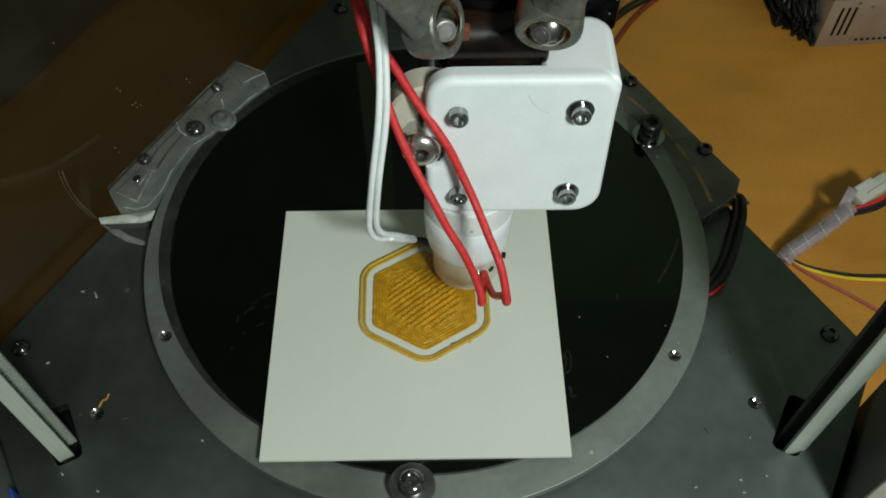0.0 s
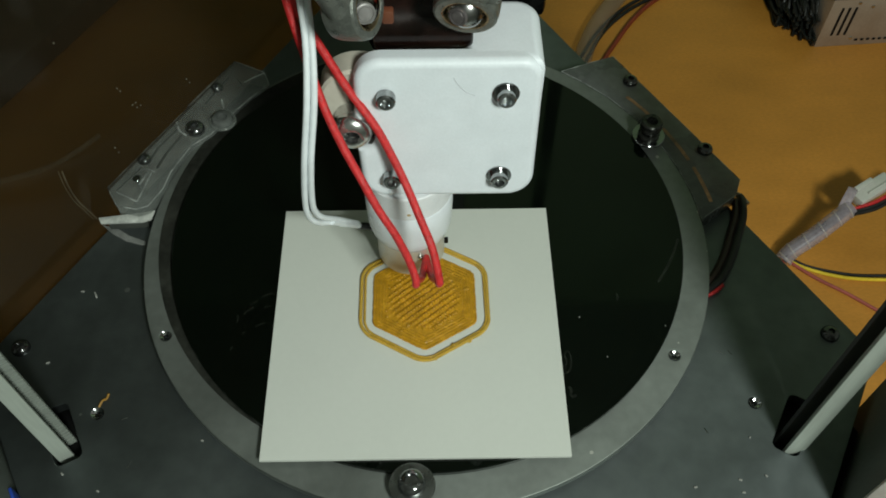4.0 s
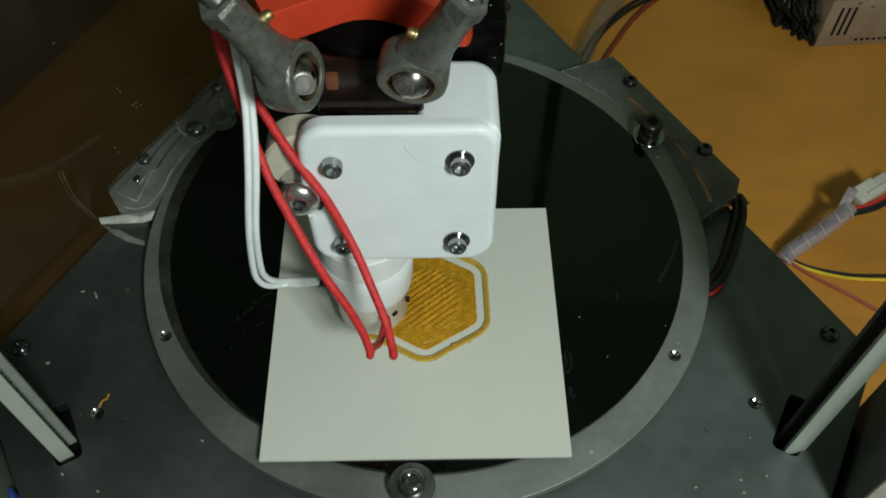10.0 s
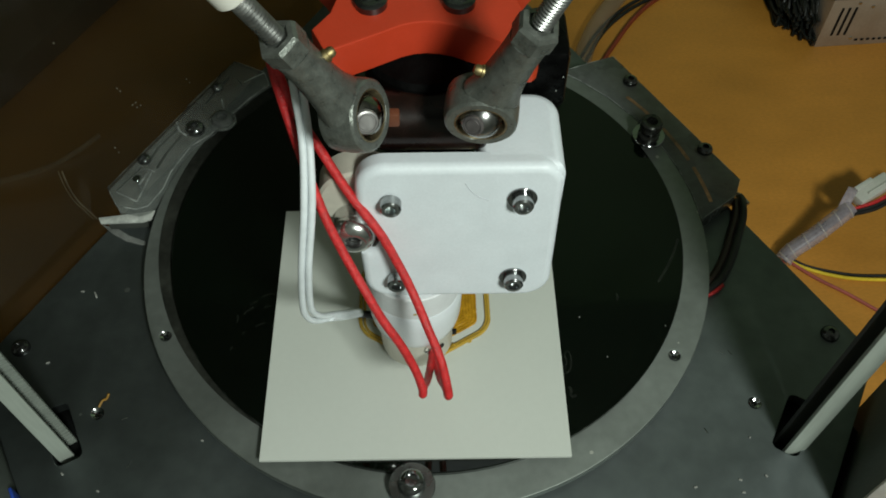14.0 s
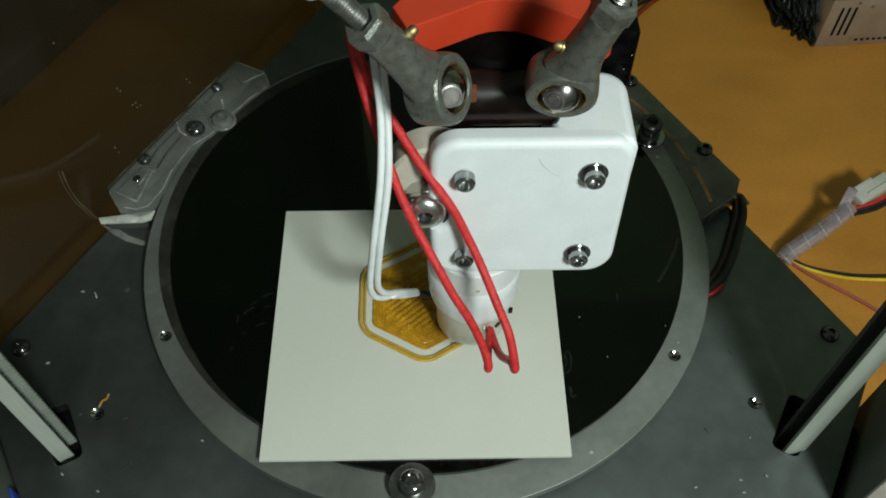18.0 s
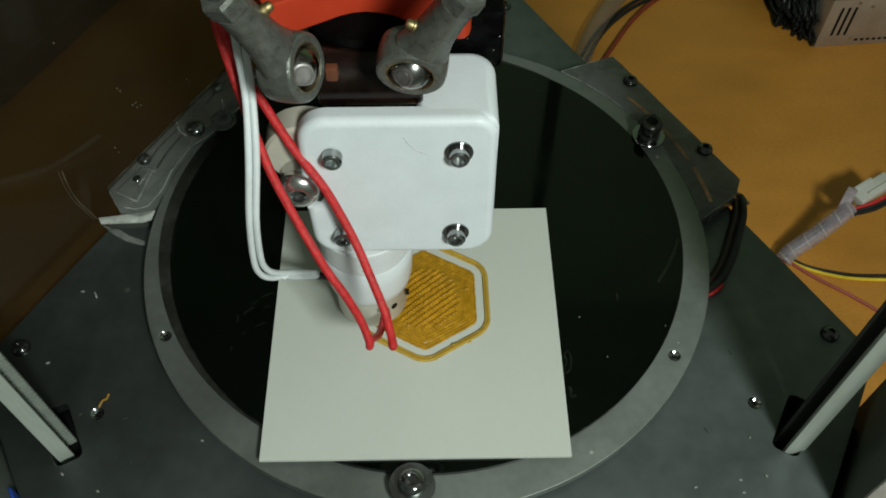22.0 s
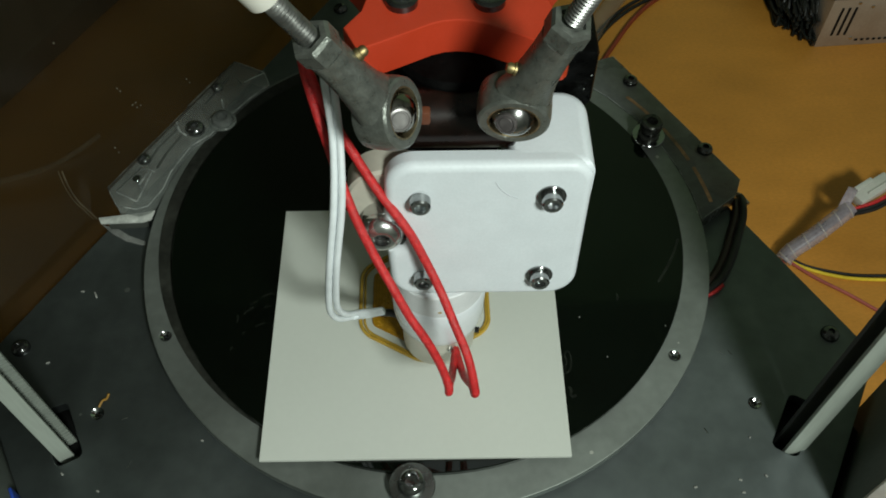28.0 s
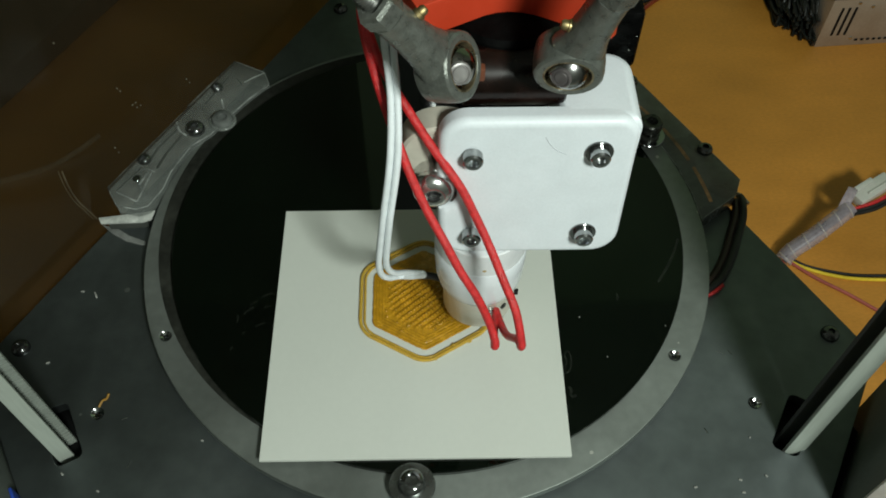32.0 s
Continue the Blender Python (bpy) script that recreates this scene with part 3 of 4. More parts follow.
bracket_r = bracket("acrylic_bracket", [(76.1, 134.0), (87.9, 138.3), (129.8, 66.5), (126.6, 58.7), (112.8, 48.5), (110.9, 46.1), (109.4, 59.1), (105.8, 73.5), (100.2, 87.4), (92.8, 100.3), (83.6, 112.1), (72.8, 122.4), (63.9, 129.2)],
                    [], [(93.3, 122.1, 3.2, 2.4), (118.5, 82.2, 3.2, 2.4), (96.8, 94.2, 4.6, 5)], -4.3, M_ACRYLIC_DARK)
# the table's orange glint in the acrylic, put in as coloured strips
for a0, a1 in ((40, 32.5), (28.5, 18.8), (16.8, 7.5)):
    part("table_glint", slab(arc_slot(112.9, a0, a1, 0.75), -4.8, -4.2, 0.0), M_TABLEGLINT, bracket_r, "orange strip coloured as the table's glint in the acrylic")

# ---- belts ----


def strand(name, x, y, w, turn, parent, material, teeth):
    m = Matrix.Translation((x, y, 0)) @ Matrix.Rotation(radians(turn), 4, "Z")
    bm = block((-w / 2, -0.7, -60), (w / 2, 0.7, 520), 0.15, m, 1)
    s = part(name, bm, material, parent)
    if teeth:
        bm = bmesh.new()
        for i in range(230):
            z = -50 + i * 2.0
            bmesh.ops.create_cube(bm, size=1, matrix=m @ Matrix.Translation((0, -0.95, z)) @ Matrix.Diagonal((w * 0.98, 0.7, 1.0, 1)))
        tagged(part("teeth", bm, material, s), kind="stuff")
    return s


belt_l = thing("timing_belt", (-119, -36, -60), "off-white toothed drive belt running up through the plate slot", "belt", "drive belts")
strand("front_strand", -118.9, -41.4, 4.9, 32, belt_l, M_BELT, False)
strand("back_strand", -120.9, -34.0, 4.4, 32, belt_l, M_BELTGREY, True)
belt_r = thing("timing_belt", (127, -36, -60), "off-white drive belt running up through the plate slot, back strand darkened for shade", "belt", "drive belts")
strand("front_strand", 127.1, -44.0, 6.6, 0, belt_r, M_BELT, False)
# back strand stands in shade; the shade is put into its colour
strand("back_strand", 127.0, -38.2, 6.8, 6, belt_r, M_BELTSHADE, False)

# ---- print head: all that rides over the bed, built round its nozzle tip at the origin ----
head = thing("print_head", (0, 0, 0), "white and orange print head with hot end and red wires", "print head")


def upright(bm, y):
    """Turns a slab that lies in x, y so that it stands in x, z with its front at the given y."""
    bm.transform(Matrix.Translation((0, y, 0)) @ Matrix.Rotation(radians(90), 4, "X"))
    return bm


def face_outline():
    """The white face: rounded corners and a round notch in its edge."""
    x0, x1, z0, z1 = -13.5, 39.0, 51.8, 104.3
    out = []
    for cx, cz, r, a in ((x1 - 6, z1 - 6, 6, 0), (x0 + 8, z1 - 8, 8, 90)):
        out += [(cx + r * math.cos(radians(a + 11.25 * i)), cz + r * math.sin(radians(a + 11.25 * i))) for i in range(9)]
    out += [(x0 + 5.6 * math.cos(radians(90 - 22.5 * i)) - 0.5, 77.5 + 5.6 * math.sin(radians(90 - 22.5 * i))) for i in range(9)]
    for cx, cz, r, a in ((x0 + 8, z0 + 8, 8, 180), (x1 - 8, z0 + 8, 8, 270)):
        out += [(cx + r * math.cos(radians(a + 11.25 * i)), cz + r * math.sin(radians(a + 11.25 * i))) for i in range(9)]
    return out


# the face leans back a little: its foot stands further forward
LEAN = Matrix.Translation((0, -8.2, 54)) @ Matrix.Rotation(radians(-5.0), 4, 'X') @ Matrix.Translation((0, 0, -54))

# nozzle, heater, milky insulator
part("nozzle", lathe([(0, 0.3), (0.5, 0.3), (3.2, 3.2), (4.2, 3.4), (4.2, 5.2), (0, 5.2)], seg=24), M_BRASS, head)
heater = part("heater_block", lathe([(0, 5), (11.4, 5), (12, 5.6), (12, 20.2), (0, 20.2)], seg=48), M_HEATER, head, "matt grey metal heater cylinder")
part("set_screw", lathe([(0, 0), (1.3, 0), (1.3, 0.5), (0, 0.5)], (4.5, -11.6, 15.5), (0.38, -0.92, 0), 16), M_DARKSTEEL, heater)
part("set_screw", lathe([(0, 0), (1.2, 0), (1.2, 0.4), (0, 0.4)], (8.0, -8.8, 14.0), (0.66, -0.75, 0), 16), M_BLACK, heater)
part("thermistor_clip", block((11.8, -5.4, 15.2), (13.2, -4.7, 18.2), 0.12), M_BLACK, heater, "small black clip")
part("ferrule", rod((3.6, -11.6, 17.2), (3.4, -13.4, 17.4), 0.7, 14), M_STEEL, heater, "bright wire ferrule")
part("insulator", lathe([(0, 20.2), (12.4, 20.2), (13.1, 20.8), (13.9, 22.6), (14.5, 26), (14.8, 34), (14.8, 40.2), (14.5, 40.7), (0, 40.7)], seg=56), M_PTFE, head,
     "milky white plastic insulator cup")
part("collar", lathe([(0, 40.7), (14.3, 40.7), (14.55, 41.0), (14.55, 51.2), (14.2, 51.6), (0, 51.6)], seg=56), M_COLLAR, head, "off-white stained collar over the insulator")

# white bracket: face, arm, rear cheek
face_bm = upright(slab(face_outline(), 0, 5.5, 2.4, seg=5, top_only=True), 0)
face_bm.transform(LEAN)
flat_sided(part("face_plate", face_bm, M_WHITE, head, "white printed face plate with rounded corners"))
arm = slab([(17.5, -8.6), (38.95, -8.6)] + rounded(17.5, -5, 38.95, 17.5, 7.2, 7)[:16], 58, 104.2, 3.2, seg=5)
flat_sided(part("arm", arm, M_WHITE, head, "white printed side arm"))
part("cheek", slab(rounded(-12, -8, 16, 12, 6, 6), 44, 60, 1.0), M_WHITE, head, "white printed block over the insulator")
for i, (x, z) in enumerate(((28.7, 93.4), (28.2, 61.4), (-4.5, 93.0), (-4.2, 61.8))):
    w = 3.8
    if x > 0:
        part("washer", ringband(1.5, w, 0.7, LEAN @ Vector((x, -5.5, z)), LEAN.to_3x3() @ Vector((0, -1, 0)), 28, 0.15), M_CLAMP, head)
    part("screw", lathe([(0, 0), (2.7, 0), (2.7, 2.5), (2.3, 3.0), (1.5, 3.0), (1.4, 1.4), (0, 1.3)], LEAN @ Vector((x, -6.2, z)), LEAN.to_3x3() @ Vector((0, -1, 0)), 24), M_SCREW, head)
part("scuff", tube(curve_points([LEAN @ Vector((x, -5.5, z)) for x, z in ((14.2, 98.8), (15.6, 96.2), (17.6, 94.0), (20.2, 92.6))], 5), 0.13, 6), mat("grey_scuff", (0.42, 0.43, 0.46), 0.6), head, "faint grey scuff on the face")
# idler behind the notch
idler = part("idler_wheel", ringband(3, 11.5, 9, (-12.5, 4, 86), (0, -1, 0), 44, 0.8), M_BEIGE, head, "beige plastic idler wheel")
part("spacer", lathe([(0, 0), (4.8, 0), (5.2, 0.4), (5.2, 4.6), (4.4, 4.9), (4.4, 6.2), (5.4, 6.5), (5.4, 12.4), (5.0, 12.9), (0, 12.9)], (-14.9, 3.6, 79.9), (0, -1, 0), 32), M_BOLT, idler, "turned nickel spacer")
bolt = part("bolt_head", lathe([(0, 0), (5.9, 0), (6.0, 1.2), (5.6, 2.6), (4.7, 3.7), (3.2, 4.3), (2.3, 4.2), (2.1, 1.6), (0, 1.5)], (-14.9, -9.5, 79.5), (0, -1, 0.08), 32), M_BOLT, idler)
# black disc: the recess's shade put in as colour
part("socket_shade", lathe([(0, 0), (2.0, 0), (2.0, 0.4), (0, 0.4)], (-14.9, -11.0, 79.6), (0, -1, 0.08), 6), M_BLACK, bolt, "black disc for the shade in the bolt's hexagon")
part("notch_washer", ringband(2.5, 5.4, 1.6, (-8.6, -8.5, 78.5), (0.1, -1, 0.1), 28, 0.3), M_DARKSTEEL, idler)
# black drive body below the platform
body = part("drive_body", lathe([(0, 88), (15, 88), (16, 89), (16, 116), (15, 117.4), (0, 117.4)], (5, 21, 0), seg=40), M_SHADE, head, "black drive body")
part("black_shroud", block((26, 17.8, 96), (41.5, 36, 116), 2), M_FOAM, head, "black rough shroud")
part("motor_can", lathe([(0, -13), (7.6, -13), (8.2, -12.4), (8.2, 13.4), (7.6, 14), (0, 14)], (5.5, 5.5, 107), (1, 0, 0), 36), mat("dark_red_varnish", (0.008, 0.003, 0.002), 0.28, 0.0, 0.6, 120, ior=1.35), head, "dark red varnished motor can")
part("tab", block((-4.8, -1.6, 110), (-1.6, 1.0, 115), 0.5), mat("dull_red_tab", (0.13, 0.04, 0.018), 0.5), head, "small dull orange tab")
# orange platform
ORANGE = [(-22, 14), (-18.5, 6.5), (-15.7, 7.5), (-8, 11.4), (-1, 15.1), (2, 16.1), (5, 16.4), (8, 16.1), (11.5, 15.1), (19, 11.2), (25.8, 7.2), (28.6, 5.8), (30.2, 6.0), (31.3, 7.2), (31.9, 9.5), (31.4, 12.5), (29, 18), (26.5, 26), (31, 34), (42, 50), (-32, 50), (-21, 34), (-16.5, 26), (-18, 20)]
orange = flat_sided(part("platform", slab(ORANGE, 117.6, 128, 0.6), M_ORANGE, head, "orange-red printed platform"))
for x in (-8.2, 13.0):
    part("socket_screw", lathe([(0, 0), (4.0, 0), (4.0, 1.6), (3.4, 2.0), (2.2, 2.0), (2.1, 0.9), (0, 0.8)], (x, 22.5, 128), seg=24), M_DARKSTEEL, orange)

# wires
RED_A = [(-31.8, 12.0, 126.5), (-31.0, 10.0, 118.5), (-27.7, 6.0, 109.0), (-22.5, 0.5, 101.8), (-15.3, -8.0, 94.1), (-7.9, -13.6, 84.4), (-3.8, -17.0, 76.3), (0.3, -22.0, 68.5), (4.4, -29.5, 61.5), (7.7, -36.2, 56.2), (9.6, -41.0, 47.6)]
RED_B = [(-32.2, 12.0, 126.5), (-32.1, 10.0, 118.5), (-29.6, 5.0, 107.0), (-26.4, -2.0, 98.9), (-23.2, -8.6, 92.4), (-20.5, -13.2, 86.7), (-16.3, -18.4, 78.4), (-12.3, -24.0, 73.7), (-7.8, -28.6, 65.5), (-3.2, -32.0, 57.7), (0.6, -35.0, 48.4), (2.5, -38.0, 42.4)]
WHITE_A = [(-26.7, 6.5, 124.4), (-26.6, 4.0, 119.4), (-25.5, -3.0, 107.4), (-26.1, -12.0, 94.3), (-29.0, -17.2, 74.1), (-31.3, -17.0, 54.3), (-31.2, -15.5, 44.9), (-29.2, -13.0, 38.6), (-25.3, -7.6, 31.2), (-19.1, 3.9, 13.5)]
WHITE_B = [(-24.3, 6.5, 124.4), (-24.5, 3.6, 117.7), (-23.8, -3.0, 107.4), (-24.1, -12.0, 94.2), (-27.1, -17.2, 74.1), (-29.0, -17.0, 56.1), (-29.0, -15.5, 47.7), (-27.3, -13.0, 41.3), (-24.4, -7.6, 33.2), (-18.9, 3.9, 15.3)]
for pts in (RED_A, RED_B):
    part("red_wire", tube(curve_points(pts + [(pts[-1][0], pts[-1][1] - 0.4, pts[-1][2] - 2.4), (pts[-1][0] * 0.9 + 0.5, pts[-1][1] + 3, pts[-1][2] - 4.5), (pts[-1][0] * 0.5 + 2.7, -24, 22), (5.4, -11.5, 15.5)], 8), 1.25, 12), M_RED, head, "red silicone heater wire")
for pts in (WHITE_A, WHITE_B):
    part("white_wire", tube(curve_points(pts, 8), 0.98, 12), M_WHITEWIRE, head, "white sleeved sensor wire")
part("heat_shrink", tube(curve_points([(-26.2, -9.5, 34.8), (-23.0, -4.0, 26.0), (-19.0, 3.9, 14.4)], 5), 1.75, 12, flat=0.75), M_WHITEWIRE, head, "pale sleeve joining the sensor wires")
part("sensor_lead", tube(curve_points([WHITE_A[-1], (-15.5, 3.0, 14.5), (-11.0, 1.5, 14)], 6), 1.3, 10), M_BLACKWIRE, head, "black sensor lead")

# ---- the two arms with their ball joints ----


def arm_rod(name, nipple, nipple_at, stud, stud_r, stud_material, ball_material, out):
    """An arm along +z from the middle of its ball; the eye's axis is y."""
    a = new(name)
    a.parent = head
    ORI[a] = Vector((0, 0, 0))
    tagged(a, "grey metal rod end with ball joint, threaded stud and pale rod")
    part("eye", lathe([(6.1, -4.6), (7.5, -4.6), (8.1, -4.1), (8.4, -2.6), (8.5, 0), (8.4, 2.6), (8.1, 4.1), (7.5, 4.6), (6.1, 4.6), (5.9, 4.4), (5.9, -4.4), (6.1, -4.6)], (0, 0, 0), (0, 1, 0), 44), M_ZINC, a)
    part("race", lathe([(4.9, -3.0), (5.6, -4.5), (5.95, -4.5), (5.95, 4.5), (5.6, 4.5), (4.9, 3.0), (5.1, 0), (4.9, -3.0)], (0, 0, 0), (0, 1, 0), 40), M_RACE, a, "worn brassy race")
    ball = part("ball", lathe([(5.2 * math.sin(radians(t)), 5.2 * math.cos(radians(t))) for t in range(0, 181, 6)], (0, out, 0), (0, 1, 0), 36), ball_material, a, "polished steel ball")
    part("stud", lathe([(0, 5.3), (stud_r * 0.6, 5.35), (stud_r * 0.66, 5.1), (stud_r * 0.74, 5.1), (stud_r * 0.8, 5.4), (stud_r * 0.95, 5.3), (stud_r, 4.9), (stud_r, -9), (0, -9)], (0, out, 0), stud, 28), stud_material, ball)
    bm = lathe([(0, 6.2), (6.6, 6.2), (6.0, 8), (5.4, 10), (4.9, 12.5), (4.6, 15), (4.3, 20), (4.25, 24.6), (4.4, 26.2), (0, 26.2)], seg=32)
    for v in bm.verts:
        v.co.y *= 1.0 - 0.32 * max(0.0, min(1.0, (14 - v.co.z) / 7.8))
    part("shank", bm, M_ZINC, a)
    part("hexagon_end", lathe([(0, 25.6), (4.3, 25.8), (4.85, 26.5), (4.85, 30.4), (4.3, 31.4), (3.0, 31.6), (2.7, 30.8), (0, 30.8)], seg=6), M_ZINC, a, "hexagonal end of the rod end", sharp=20)
    part("grease_nipple", lathe([(0, 0), (1.5, 0), (1.5, 0.9), (1.2, 1.0), (1.2, 1.9), (0.8, 2.5), (0, 2.6)], Vector(nipple) * 4.2 + Vector((0, 0, nipple_at)), nipple, 16), M_BRASS, a)
    st = []
    for i in range(16):
        st += [(1.85, 31.6 + i * 0.9), (2.3, 31.95 + i * 0.9), (2.3, 32.1 + i * 0.9)]
    part("threaded_stud", lathe([(0, 31)] + st + [(0, 47)], seg=20), mat("worn_thread", (0.26, 0.26, 0.25), 0.34, 0.9, 0.2, 200), a, "bright threaded stud")
    part("tube", lathe([(0, 45), (3.2, 45), (4.0, 45.8), (4.0, 210), (0, 210)], seg=28), M_TUBE, a, "pale rod tube")
    return a


arm_left = arm_rod("joint_arm", (-0.70, 0.71, 0), 19.5, (0.56, 0.71, 0.43), 2.8, M_STUD, M_DARKBALL, 1.7)
arm_right = arm_rod("joint_arm", (1, 0, 0), 12.6, (0.43, 0.86, 0.27), 2.5, M_STUDDARK, M_BALL, 1.8)
BALL_L, ANCHOR_L, EYE_L = Vector((-11.2, -9.3, 123.4)), Vector((-95.7, -57.3)), Vector((0.90, -0.35, 0.25))
BALL_R, ANCHOR_R, EYE_R = Vector((17.4, -8.2, 123.9)), Vector((86.0, -55.3)), Vector((-0.1, -0.98, -0.14))

# ---- things on and under the plate: shims, crumbs, leads ----
shim = thing("paper_shim", (-115, 53, PLATE_Z), "white paper shim under the bracket end", "paper shim")
part("leaf", slab([(-124.9, 53.3), (-123.5, 50.7), (-107.5, 51.2), (-104.0, 52.6), (-103.4, 56.6), (-107, 55.8)], -8.2, -7.0, 0.2), M_PAPER, shim)
# the plate's reflection below the shim, put in as a pale strip
part("shim_reflection", slab([(-124.6, 53.0), (-119.7, 48.6), (-113.5, 44.9), (-105.8, 42.7), (-106.1, 44.8), (-113.3, 47.8), (-118.7, 51.6)], PLATE_Z, -11.6, 0.05), M_SHIMREFLECT, shim, "pale curved strip for the shim's reflection in the plate")
part("packing", block((-8, -2, 0), (7, 2, 3.8), 0.2, Matrix.Translation((-113, 53.4, PLATE_Z)) @ Matrix.Rotation(radians(4), 4, "Z")), M_DARK, shim, "dark packing under the paper")
for x, y, r, z in ((-125.7, 22.1, 0.7, PLATE_Z), (-120.5, 20.5, 1.4, PLATE_Z), (-131.6, -7.8, 0.7, PLATE_Z), (-72.4, -38, 0.5, PLATE_Z), (66, -14, 0.18, GLASS_Z), (58, 2, 0.2, GLASS_Z), (88, -2, 0.16, GLASS_Z),
                   (-117, -49, 0.6, PLATE_Z), (-104, -55, 0.5, PLATE_Z), (106.5, -54.5, 0.6, PLATE_Z), (115.3, -53.3, 0.5, PLATE_Z), (106.7, -58.7, 0.6, PLATE_Z), (91.3, -56.7, 0.6, PLATE_Z), (112.8, -39.8, 0.3, PLATE_Z), (97, 8, 0.6, PLATE_Z)):
    m = Matrix.Translation((x, y, z + 0.3)) @ Matrix.Rotation(x, 4, "Z")
    solid("plastic_crumb", block((-r, -min(r, 0.32), -0.3), (r, min(r, 0.32), 0.2), min(r, 0.3) * 0.4, m), M_CRUMB, (x, y, z), "tiny pale plastic crumb on the machine", "crumb", "crumbs")
solid("amber_scrap", tube(curve_points([(-109.6, -25.5, PLATE_Z + 0.8), (-108.6, -23.4, PLATE_Z + 1.4), (-107.6, -22.4, PLATE_Z + 0.8), (-107.2, -20.6, PLATE_Z + 1.0)], 5), 0.42, 8), mat("dull_amber_scrap", (0.30, 0.16, 0.03), 0.4),
      (-108.5, -23, PLATE_Z), "curled scrap of dull amber plastic on the plate", "scrap")
lead = thing("bed_lead", (128, 40, PLATE_Z), "black and red leads running over the plate under the ring", "cable")
LEAD = [(131.5, 64.0, -12.6), (130.8, 59.4, -10.2), (129.3, 51.7, -9.8), (125.2, 42.1, -9.8), (121.1, 32.8, -9.8), (115.6, 23.9, -9.8), (110.0, 18.6, -9.8), (103, 14, -9.8)]
part("black_lead", tube(curve_points(LEAD, 6), 1.7, 10), M_BLACKWIRE, lead)
part("brown_lead", tube(curve_points([(x - 2.6, y + 1.2, z - 0.2) for x, y, z in LEAD[1:]], 6), 1.5, 10), mat("dark_brown_lead", (0.03, 0.014, 0.01), 0.45), lead, "dark brown lead")
part("red_lead", tube(curve_points([(115.0, 20.6, -10.6), (111.4, 17.6, -10.2), (108, 15.9, -10.2), (103, 14, -10.4)], 6), 1.1, 10), M_RED, lead)
part("sleeve", tube([(130.4, 65.0, -11.5), (132.3, 61.8, -11.0), (133.6, 59.2, -11.2)], 0.8, 8), M_PSU, lead, "dull sleeve end")

# ---- on the table ----
psu = thing("power_supply", (370, 420, TABLE_Z), "sheet-metal switching power supply with slotted end", "power supply")
P = Matrix.Translation((323, 390, TABLE_Z)) @ Matrix.Rotation(radians(4), 4, "Z")
part("case", block((0, 0, 0), (115, 215, 48), 0.6, P), M_PSU, psu)
part("cover", block((-1, -0.6, 48.4), (116, 215, 49.6), 0.3, P), M_PSUTOP, psu)
for i in range(3):
    part("vent_slot", block((9 + i * 5.5, -0.5, 12), (11 + i * 5.5, 0.4, 40), 0.1, P @ Matrix.Rotation(radians(0), 4, "Y")), M_BLACK, psu)
for i in range(16):
    part("vent_hole", block((32 + i * 5, -0.5, 5), (34.5 + i * 5, 0.4, 7), 0.1, P), M_BLACK, psu)
for x, z in ((22, 44), (34, 40), (28, 8)):
    part("rivet", lathe([(0, 0), (1.6, 0), (1.2, 0.6), (0, 0.8)], P @ Vector((x, 0, z)), (0, -1, 0), 14), M_STEEL, psu)
loom = thing("cable_loom", (316, 440, TABLE_Z), "bundle of thin black leads lying against the power supply", "cable loom")
rng = random.Random(9)
for i in range(90):
    x, z = rng.uniform(297, 321), rng.uniform(1.5, 34)
    y0 = 392 + max(0.0, 318 - x) * 1.1 + z * 0.25 + rng.uniform(-4, 5)
    pts = [(x + rng.uniform(-3, 3), y0, TABLE_Z + z * 0.8)]
    for k in range(7):
        pts.append((x + rng.uniform(-1.8, 1.8) - k * 0.8, y0 + 8 + k * 13, TABLE_Z + max(1.3, z + rng.uniform(-2.5, 2.5))))
    part("lead", tube(curve_points(pts, 3), rng.uniform(0.9, 1.5), 6), M_CONDUIT, loom)
leads = thing("table_leads", (160, 410, TABLE_Z), "two black leads and a dark red lead on the table", "cable")
for line, r, mtl in (([(119, 362), (130.7, 383.4), (144.2, 407.0), (161.0, 427.9), (184.8, 449.5), (240, 486)], 1.5, M_BLACKWIRE),
                     ([(123, 358), (135.0, 380.0), (147.0, 403.5), (162.9, 424.3), (187.7, 445.7), (242, 480)], 1.5, M_BLACKWIRE),
                     ([(136, 352), (146.3, 374.5), (159.3, 396.5), (177.3, 424.1), (200.4, 449.2), (250, 488)], 2.0, mat("dark_red_lead", (0.20, 0.03, 0.012), 0.45))):
    part("lead", tube(curve_points([(x, y, TABLE_Z + r) for x, y in line], 8), r, 8), mtl, leads)
hose = thing("grey_band", (132, 390, TABLE_Z), "thin translucent grey tube lying on the table", "hose")
part("band_tube", tube(curve_points([(112, 342, -222), (126.2, 366.0, -222), (132.9, 385.7, -222), (145.3, 412.8, -222), (158.3, 433.9, -222), (190, 480, -222)], 8), 7.5, 16),
     mat("translucent_grey", (0.25, 0.22, 0.18), 0.2, 0.0, 0.2, 60, ior=1.3, alpha=0.3), hose)
harness = thing("wrapped_harness", (300, 220, TABLE_Z), "spiral-wrapped cable harness ending in a white nylon connector", "cable harness")
spine = curve_points([(242.4, 172.4, -222.0), (248.1, 177.5, -218.0), (262.4, 184.2, -210.0), (276.9, 192.3, -202.0), (286.7, 198.6, -198.0)], 6)
part("wrap", tube(spine, 5.8, 16), M_WRAP, harness, "translucent spiral wrap")
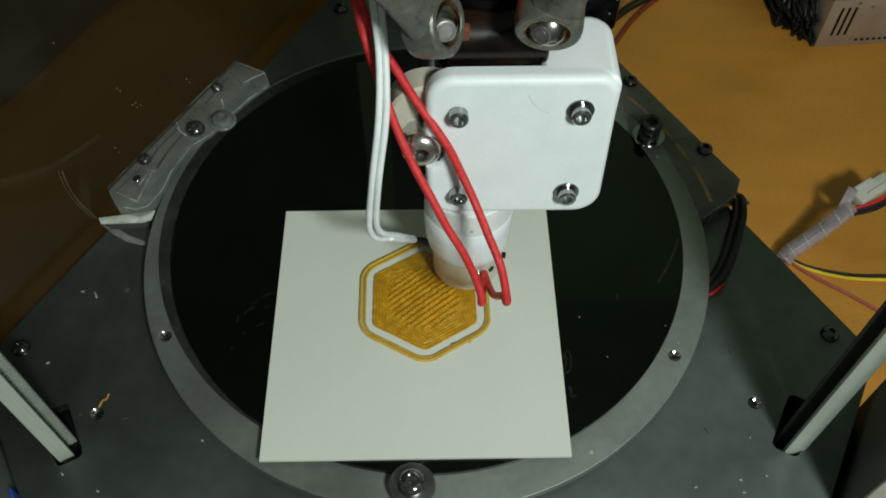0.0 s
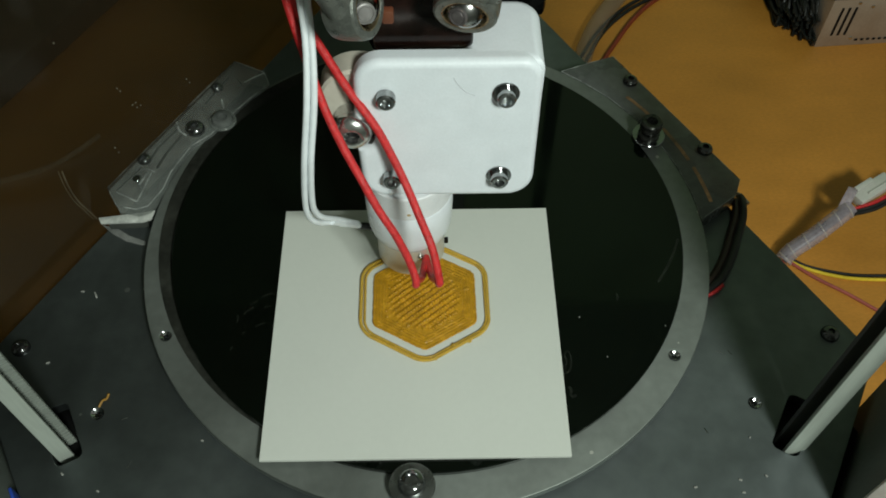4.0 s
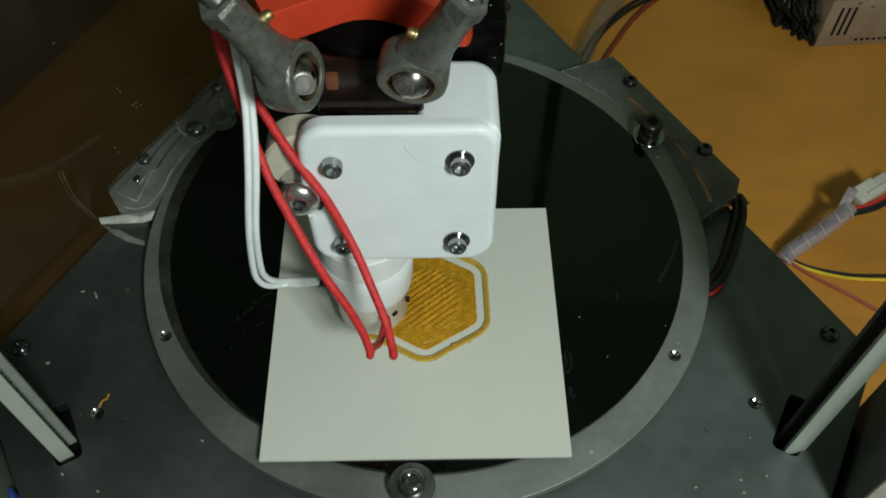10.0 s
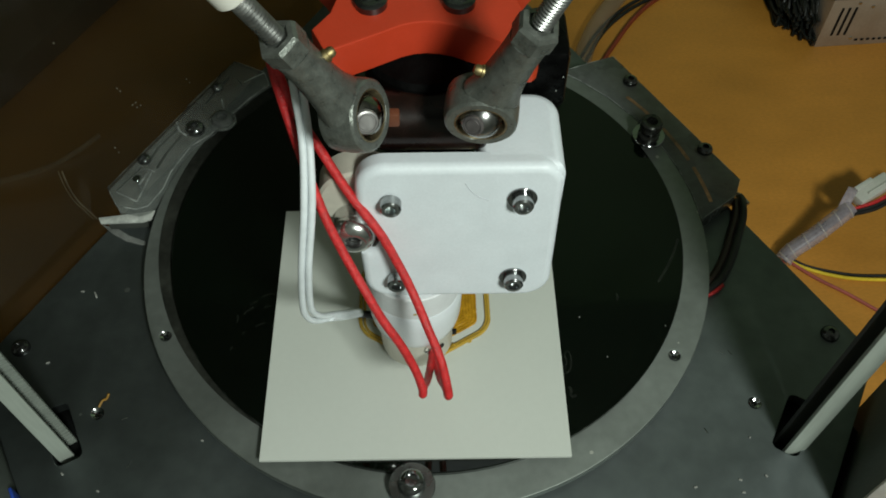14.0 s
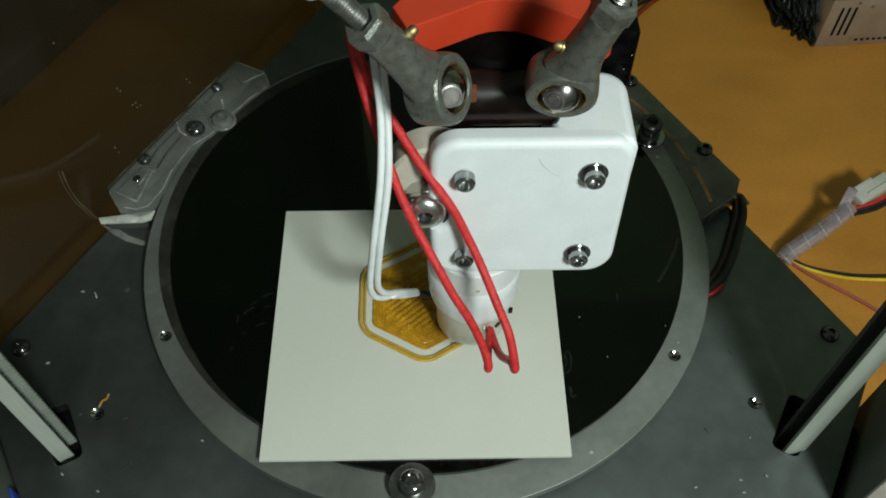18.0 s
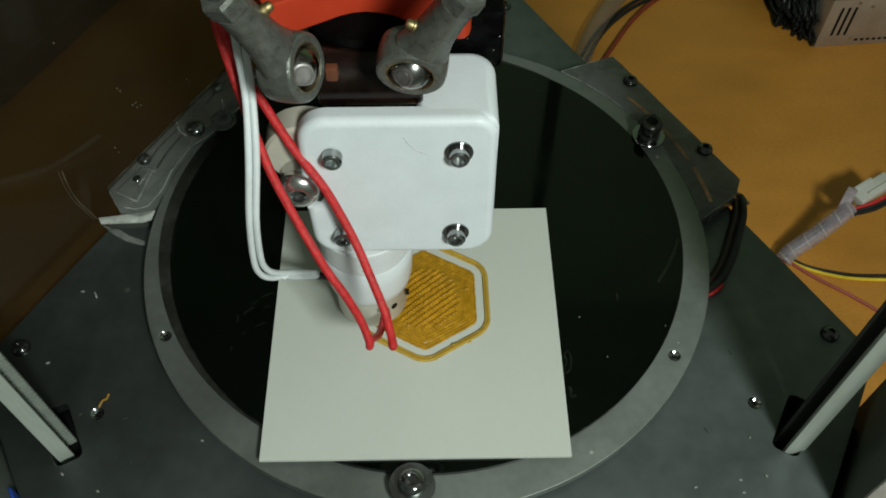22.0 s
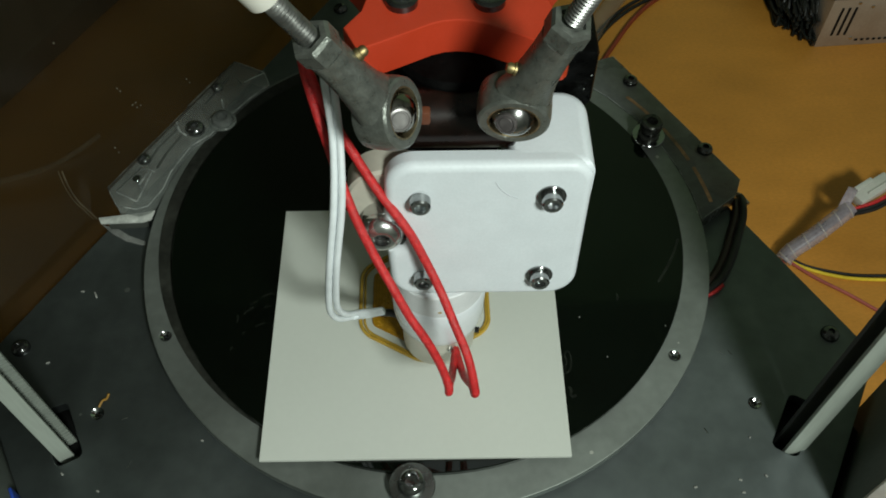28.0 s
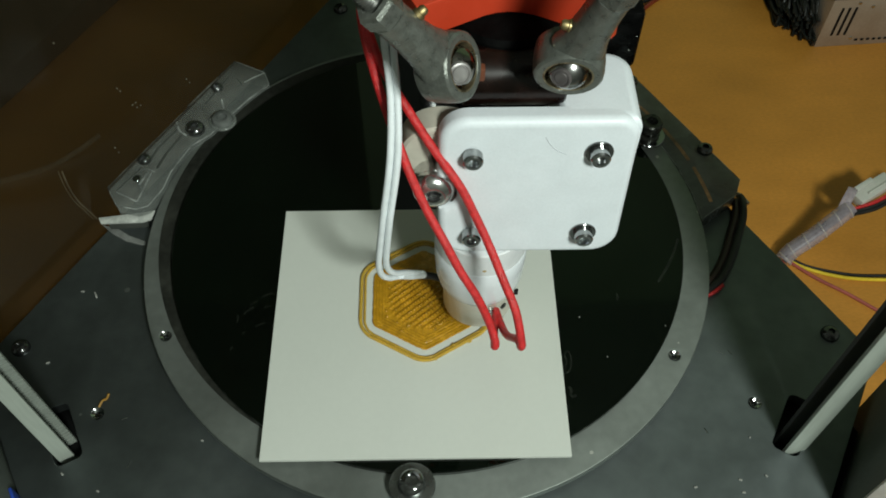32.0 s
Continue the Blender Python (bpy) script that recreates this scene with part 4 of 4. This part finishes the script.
for i in range(2, len(spine) - 1, 4):
    d = (spine[i + 1] - spine[i - 1]).normalized()
    part("wrap_turn", ringband(5.6, 6.2, 0.9, spine[i], (d + Vector((0.3, -0.1, 0.2))).normalized(), 24, 0.2), M_WRAPEDGE, harness)
for k, mtl in enumerate((M_BLACKWIRE, M_RED, M_CONN, M_BLACKWIRE)):
    o = Vector((0, -1.8 + 1.3 * k, 1.8 * math.cos(k * 2)))
    part("inner_lead", tube([p + o for p in spine], 1.5, 8), mtl, harness)
part("wrap_flap", tube(curve_points([(281.0, 197.5, -198.0), (283.5, 201.5, -193.0), (287.0, 206.5, -189.5), (288.5, 209.5, -190.5)], 5), 3.2, 10, flat=0.14), M_WRAP, harness, "torn loose end of the wrap")
C = Matrix.Translation((296.4, 204.9, -196.0)) @ Matrix.Rotation(radians(30), 4, "Z") @ Matrix.Rotation(radians(-6), 4, "Y")
conn = part("connector", block((-6, -4, -3.5), (24, 7, 4.5), 1, C), M_CONN, harness, "white nylon connector")
part("latch", block((-3, 4, 4.5), (12, 8, 6.5), 0.8, C), M_CONN, conn)
part("key_rib", block((2, -1.5, 4.5), (23, 0, 5.6), 0.3, C), M_CONN, conn)
for i, mtl in enumerate((M_RED, M_BLACKWIRE, M_BLACKWIRE)):
    part("lead", tube(curve_points([C @ Vector((-14, -2 - i * 2, 0)), C @ Vector((2, -6.5 - i * 2, 1 - i)), C @ Vector((20, -7 - i * 1.6, -i)), C @ Vector((40, -4 - i, -2))], 5), 1.35, 8), mtl, harness)
feed = thing("sensor_feed", (280, 160, TABLE_Z), "yellow, black and thin red leads lying on the table", "cable")
part("yellow_lead", tube(curve_points([(246.1, 179.7, -228), (257.6, 171.1, -228), (275.1, 164.4, -228), (293.3, 160.9, -228), (323.6, 159.6, -228)], 8), 1.2, 8), M_YELLOWWIRE, feed)
part("black_lead", tube(curve_points([(246.6, 182, -228), (259.8, 172.5, -228), (277.6, 166.7, -228), (296, 163.6, -228), (324.8, 163.2, -228)], 8), 1.0, 8), M_BLACKWIRE, feed)
part("red_lead", tube(curve_points([(246.1, 179.7, -228), (263.3, 163.2, -228), (282.4, 149.4, -228), (297.6, 136.9, -228), (312.6, 125.1, -228)], 8), 1.2, 8), mat("pale_red_lead", (0.35, 0.08, 0.06), 0.5), feed)
solid("dark_case", block((-170, 0, 0), (260, 230, 25), 4, Matrix.Translation((-325, 336, TABLE_Z)) @ Matrix.Rotation(radians(62.5), 4, "Z")), M_DARK, (-325, 336, TABLE_Z),
      "flat dark grey case lying on the table", "case")

# ---- motion ----
PATH = [
    (0, 18.34, 21.77), (0.5, 15.95, 23.23), (1, 13.48, 24.48), (1.5, 11.1, 25.92), (2, 8.68, 27.17), (2.5, 6.17, 28.4),
    (3, 3.9, 29.65), (3.25, 2.6, 30.1), (3.5, 1.19, 29.78), (5.5, -7.91, 24.36), (6, -10.21, 23.04), (6.5, -12.46, 21.53),
    (7, -14.56, 19.87), (7.5, -15.47, 17.45), (8, -15.43, 14.94), (8.5, -15.31, 12.24), (9, -15.16, 9.65), (9.5, -14.98, 7.13),
    (10, -14.88, 4.39), (10.5, -14.71, 1.67), (11, -13.82, -0.77), (11.5, -11.66, -2.35), (12, -9.1, -3.52), (12.5, -6.73, -4.76),
    (13, -4.29, -5.91), (13.5, -1.95, -7.07), (14, 0.48, -8.27), (14.5, 2.93, -9.32), (14.72, 3.75, -9.75), (16.5, 12.56, -4.91),
    (17, 14.85, -3.38), (17.5, 17.1, -1.95), (18, 19.35, -0.47), (18.5, 21.21, 1.26), (19, 21.84, 3.97), (19.5, 21.67, 6.65),
    (19.6, 20.73, 8), (19.7, 17.24, 9.4), (19.8, 10, 11.5), (19.9, -3.63, 14.43), (20, -13.1, 16.87), (20.1, -14.6, 17.1),
    (20.2, -15, 16.6), (20.5, -15.27, 15.17), (21, -15.26, 12.61), (21.5, -15.17, 9.93), (22, -15.1, 7.38), (22.5, -15.04, 4.73),
    (23, -14.88, 2.04), (23.5, -14.02, -0.34), (24, -11.9, -1.99), (24.5, -9.43, -3.21), (25, -6.96, -4.5), (25.5, -4.52, -5.63),
    (27.22, 3.85, -9.75), (27.5, 5.55, -9.01), (28, 7.87, -7.73), (28.5, 10.16, -6.17), (29, 12.47, -4.74), (29.5, 14.77, -3.35),
    (30, 17.03, -1.82), (30.5, 19.32, -0.43), (31, 21.19, 1.47), (31.5, 21.72, 4.14), (32, 21.68, 6.79),
]


def arm_pose(ball, anchor, eye, x, y):
    """The arm's pose on the head while the nozzle is at x, y."""
    flat = anchor - Vector((x + ball.x, y + ball.y))
    d = Vector((flat.x, flat.y, math.sqrt(210.0 ** 2 - flat.length_squared))).normalized()
    e = (eye - d * eye.dot(d)).normalized()
    s = e.cross(d)
    m = Matrix((s, e, d)).transposed().to_4x4()
    return Matrix.Translation(ball * 0.001) @ m


def motions():
    walk(head, [(t, pose(x * 0.001, y * 0.001, 0.0)) for t, x, y in PATH])
    walk(arm_left, [(t, arm_pose(BALL_L, ANCHOR_L, EYE_L, x, y)) for t, x, y in PATH])
    walk(arm_right, [(t, arm_pose(BALL_R, ANCHOR_R, EYE_R, x, y)) for t, x, y in PATH])


motions()
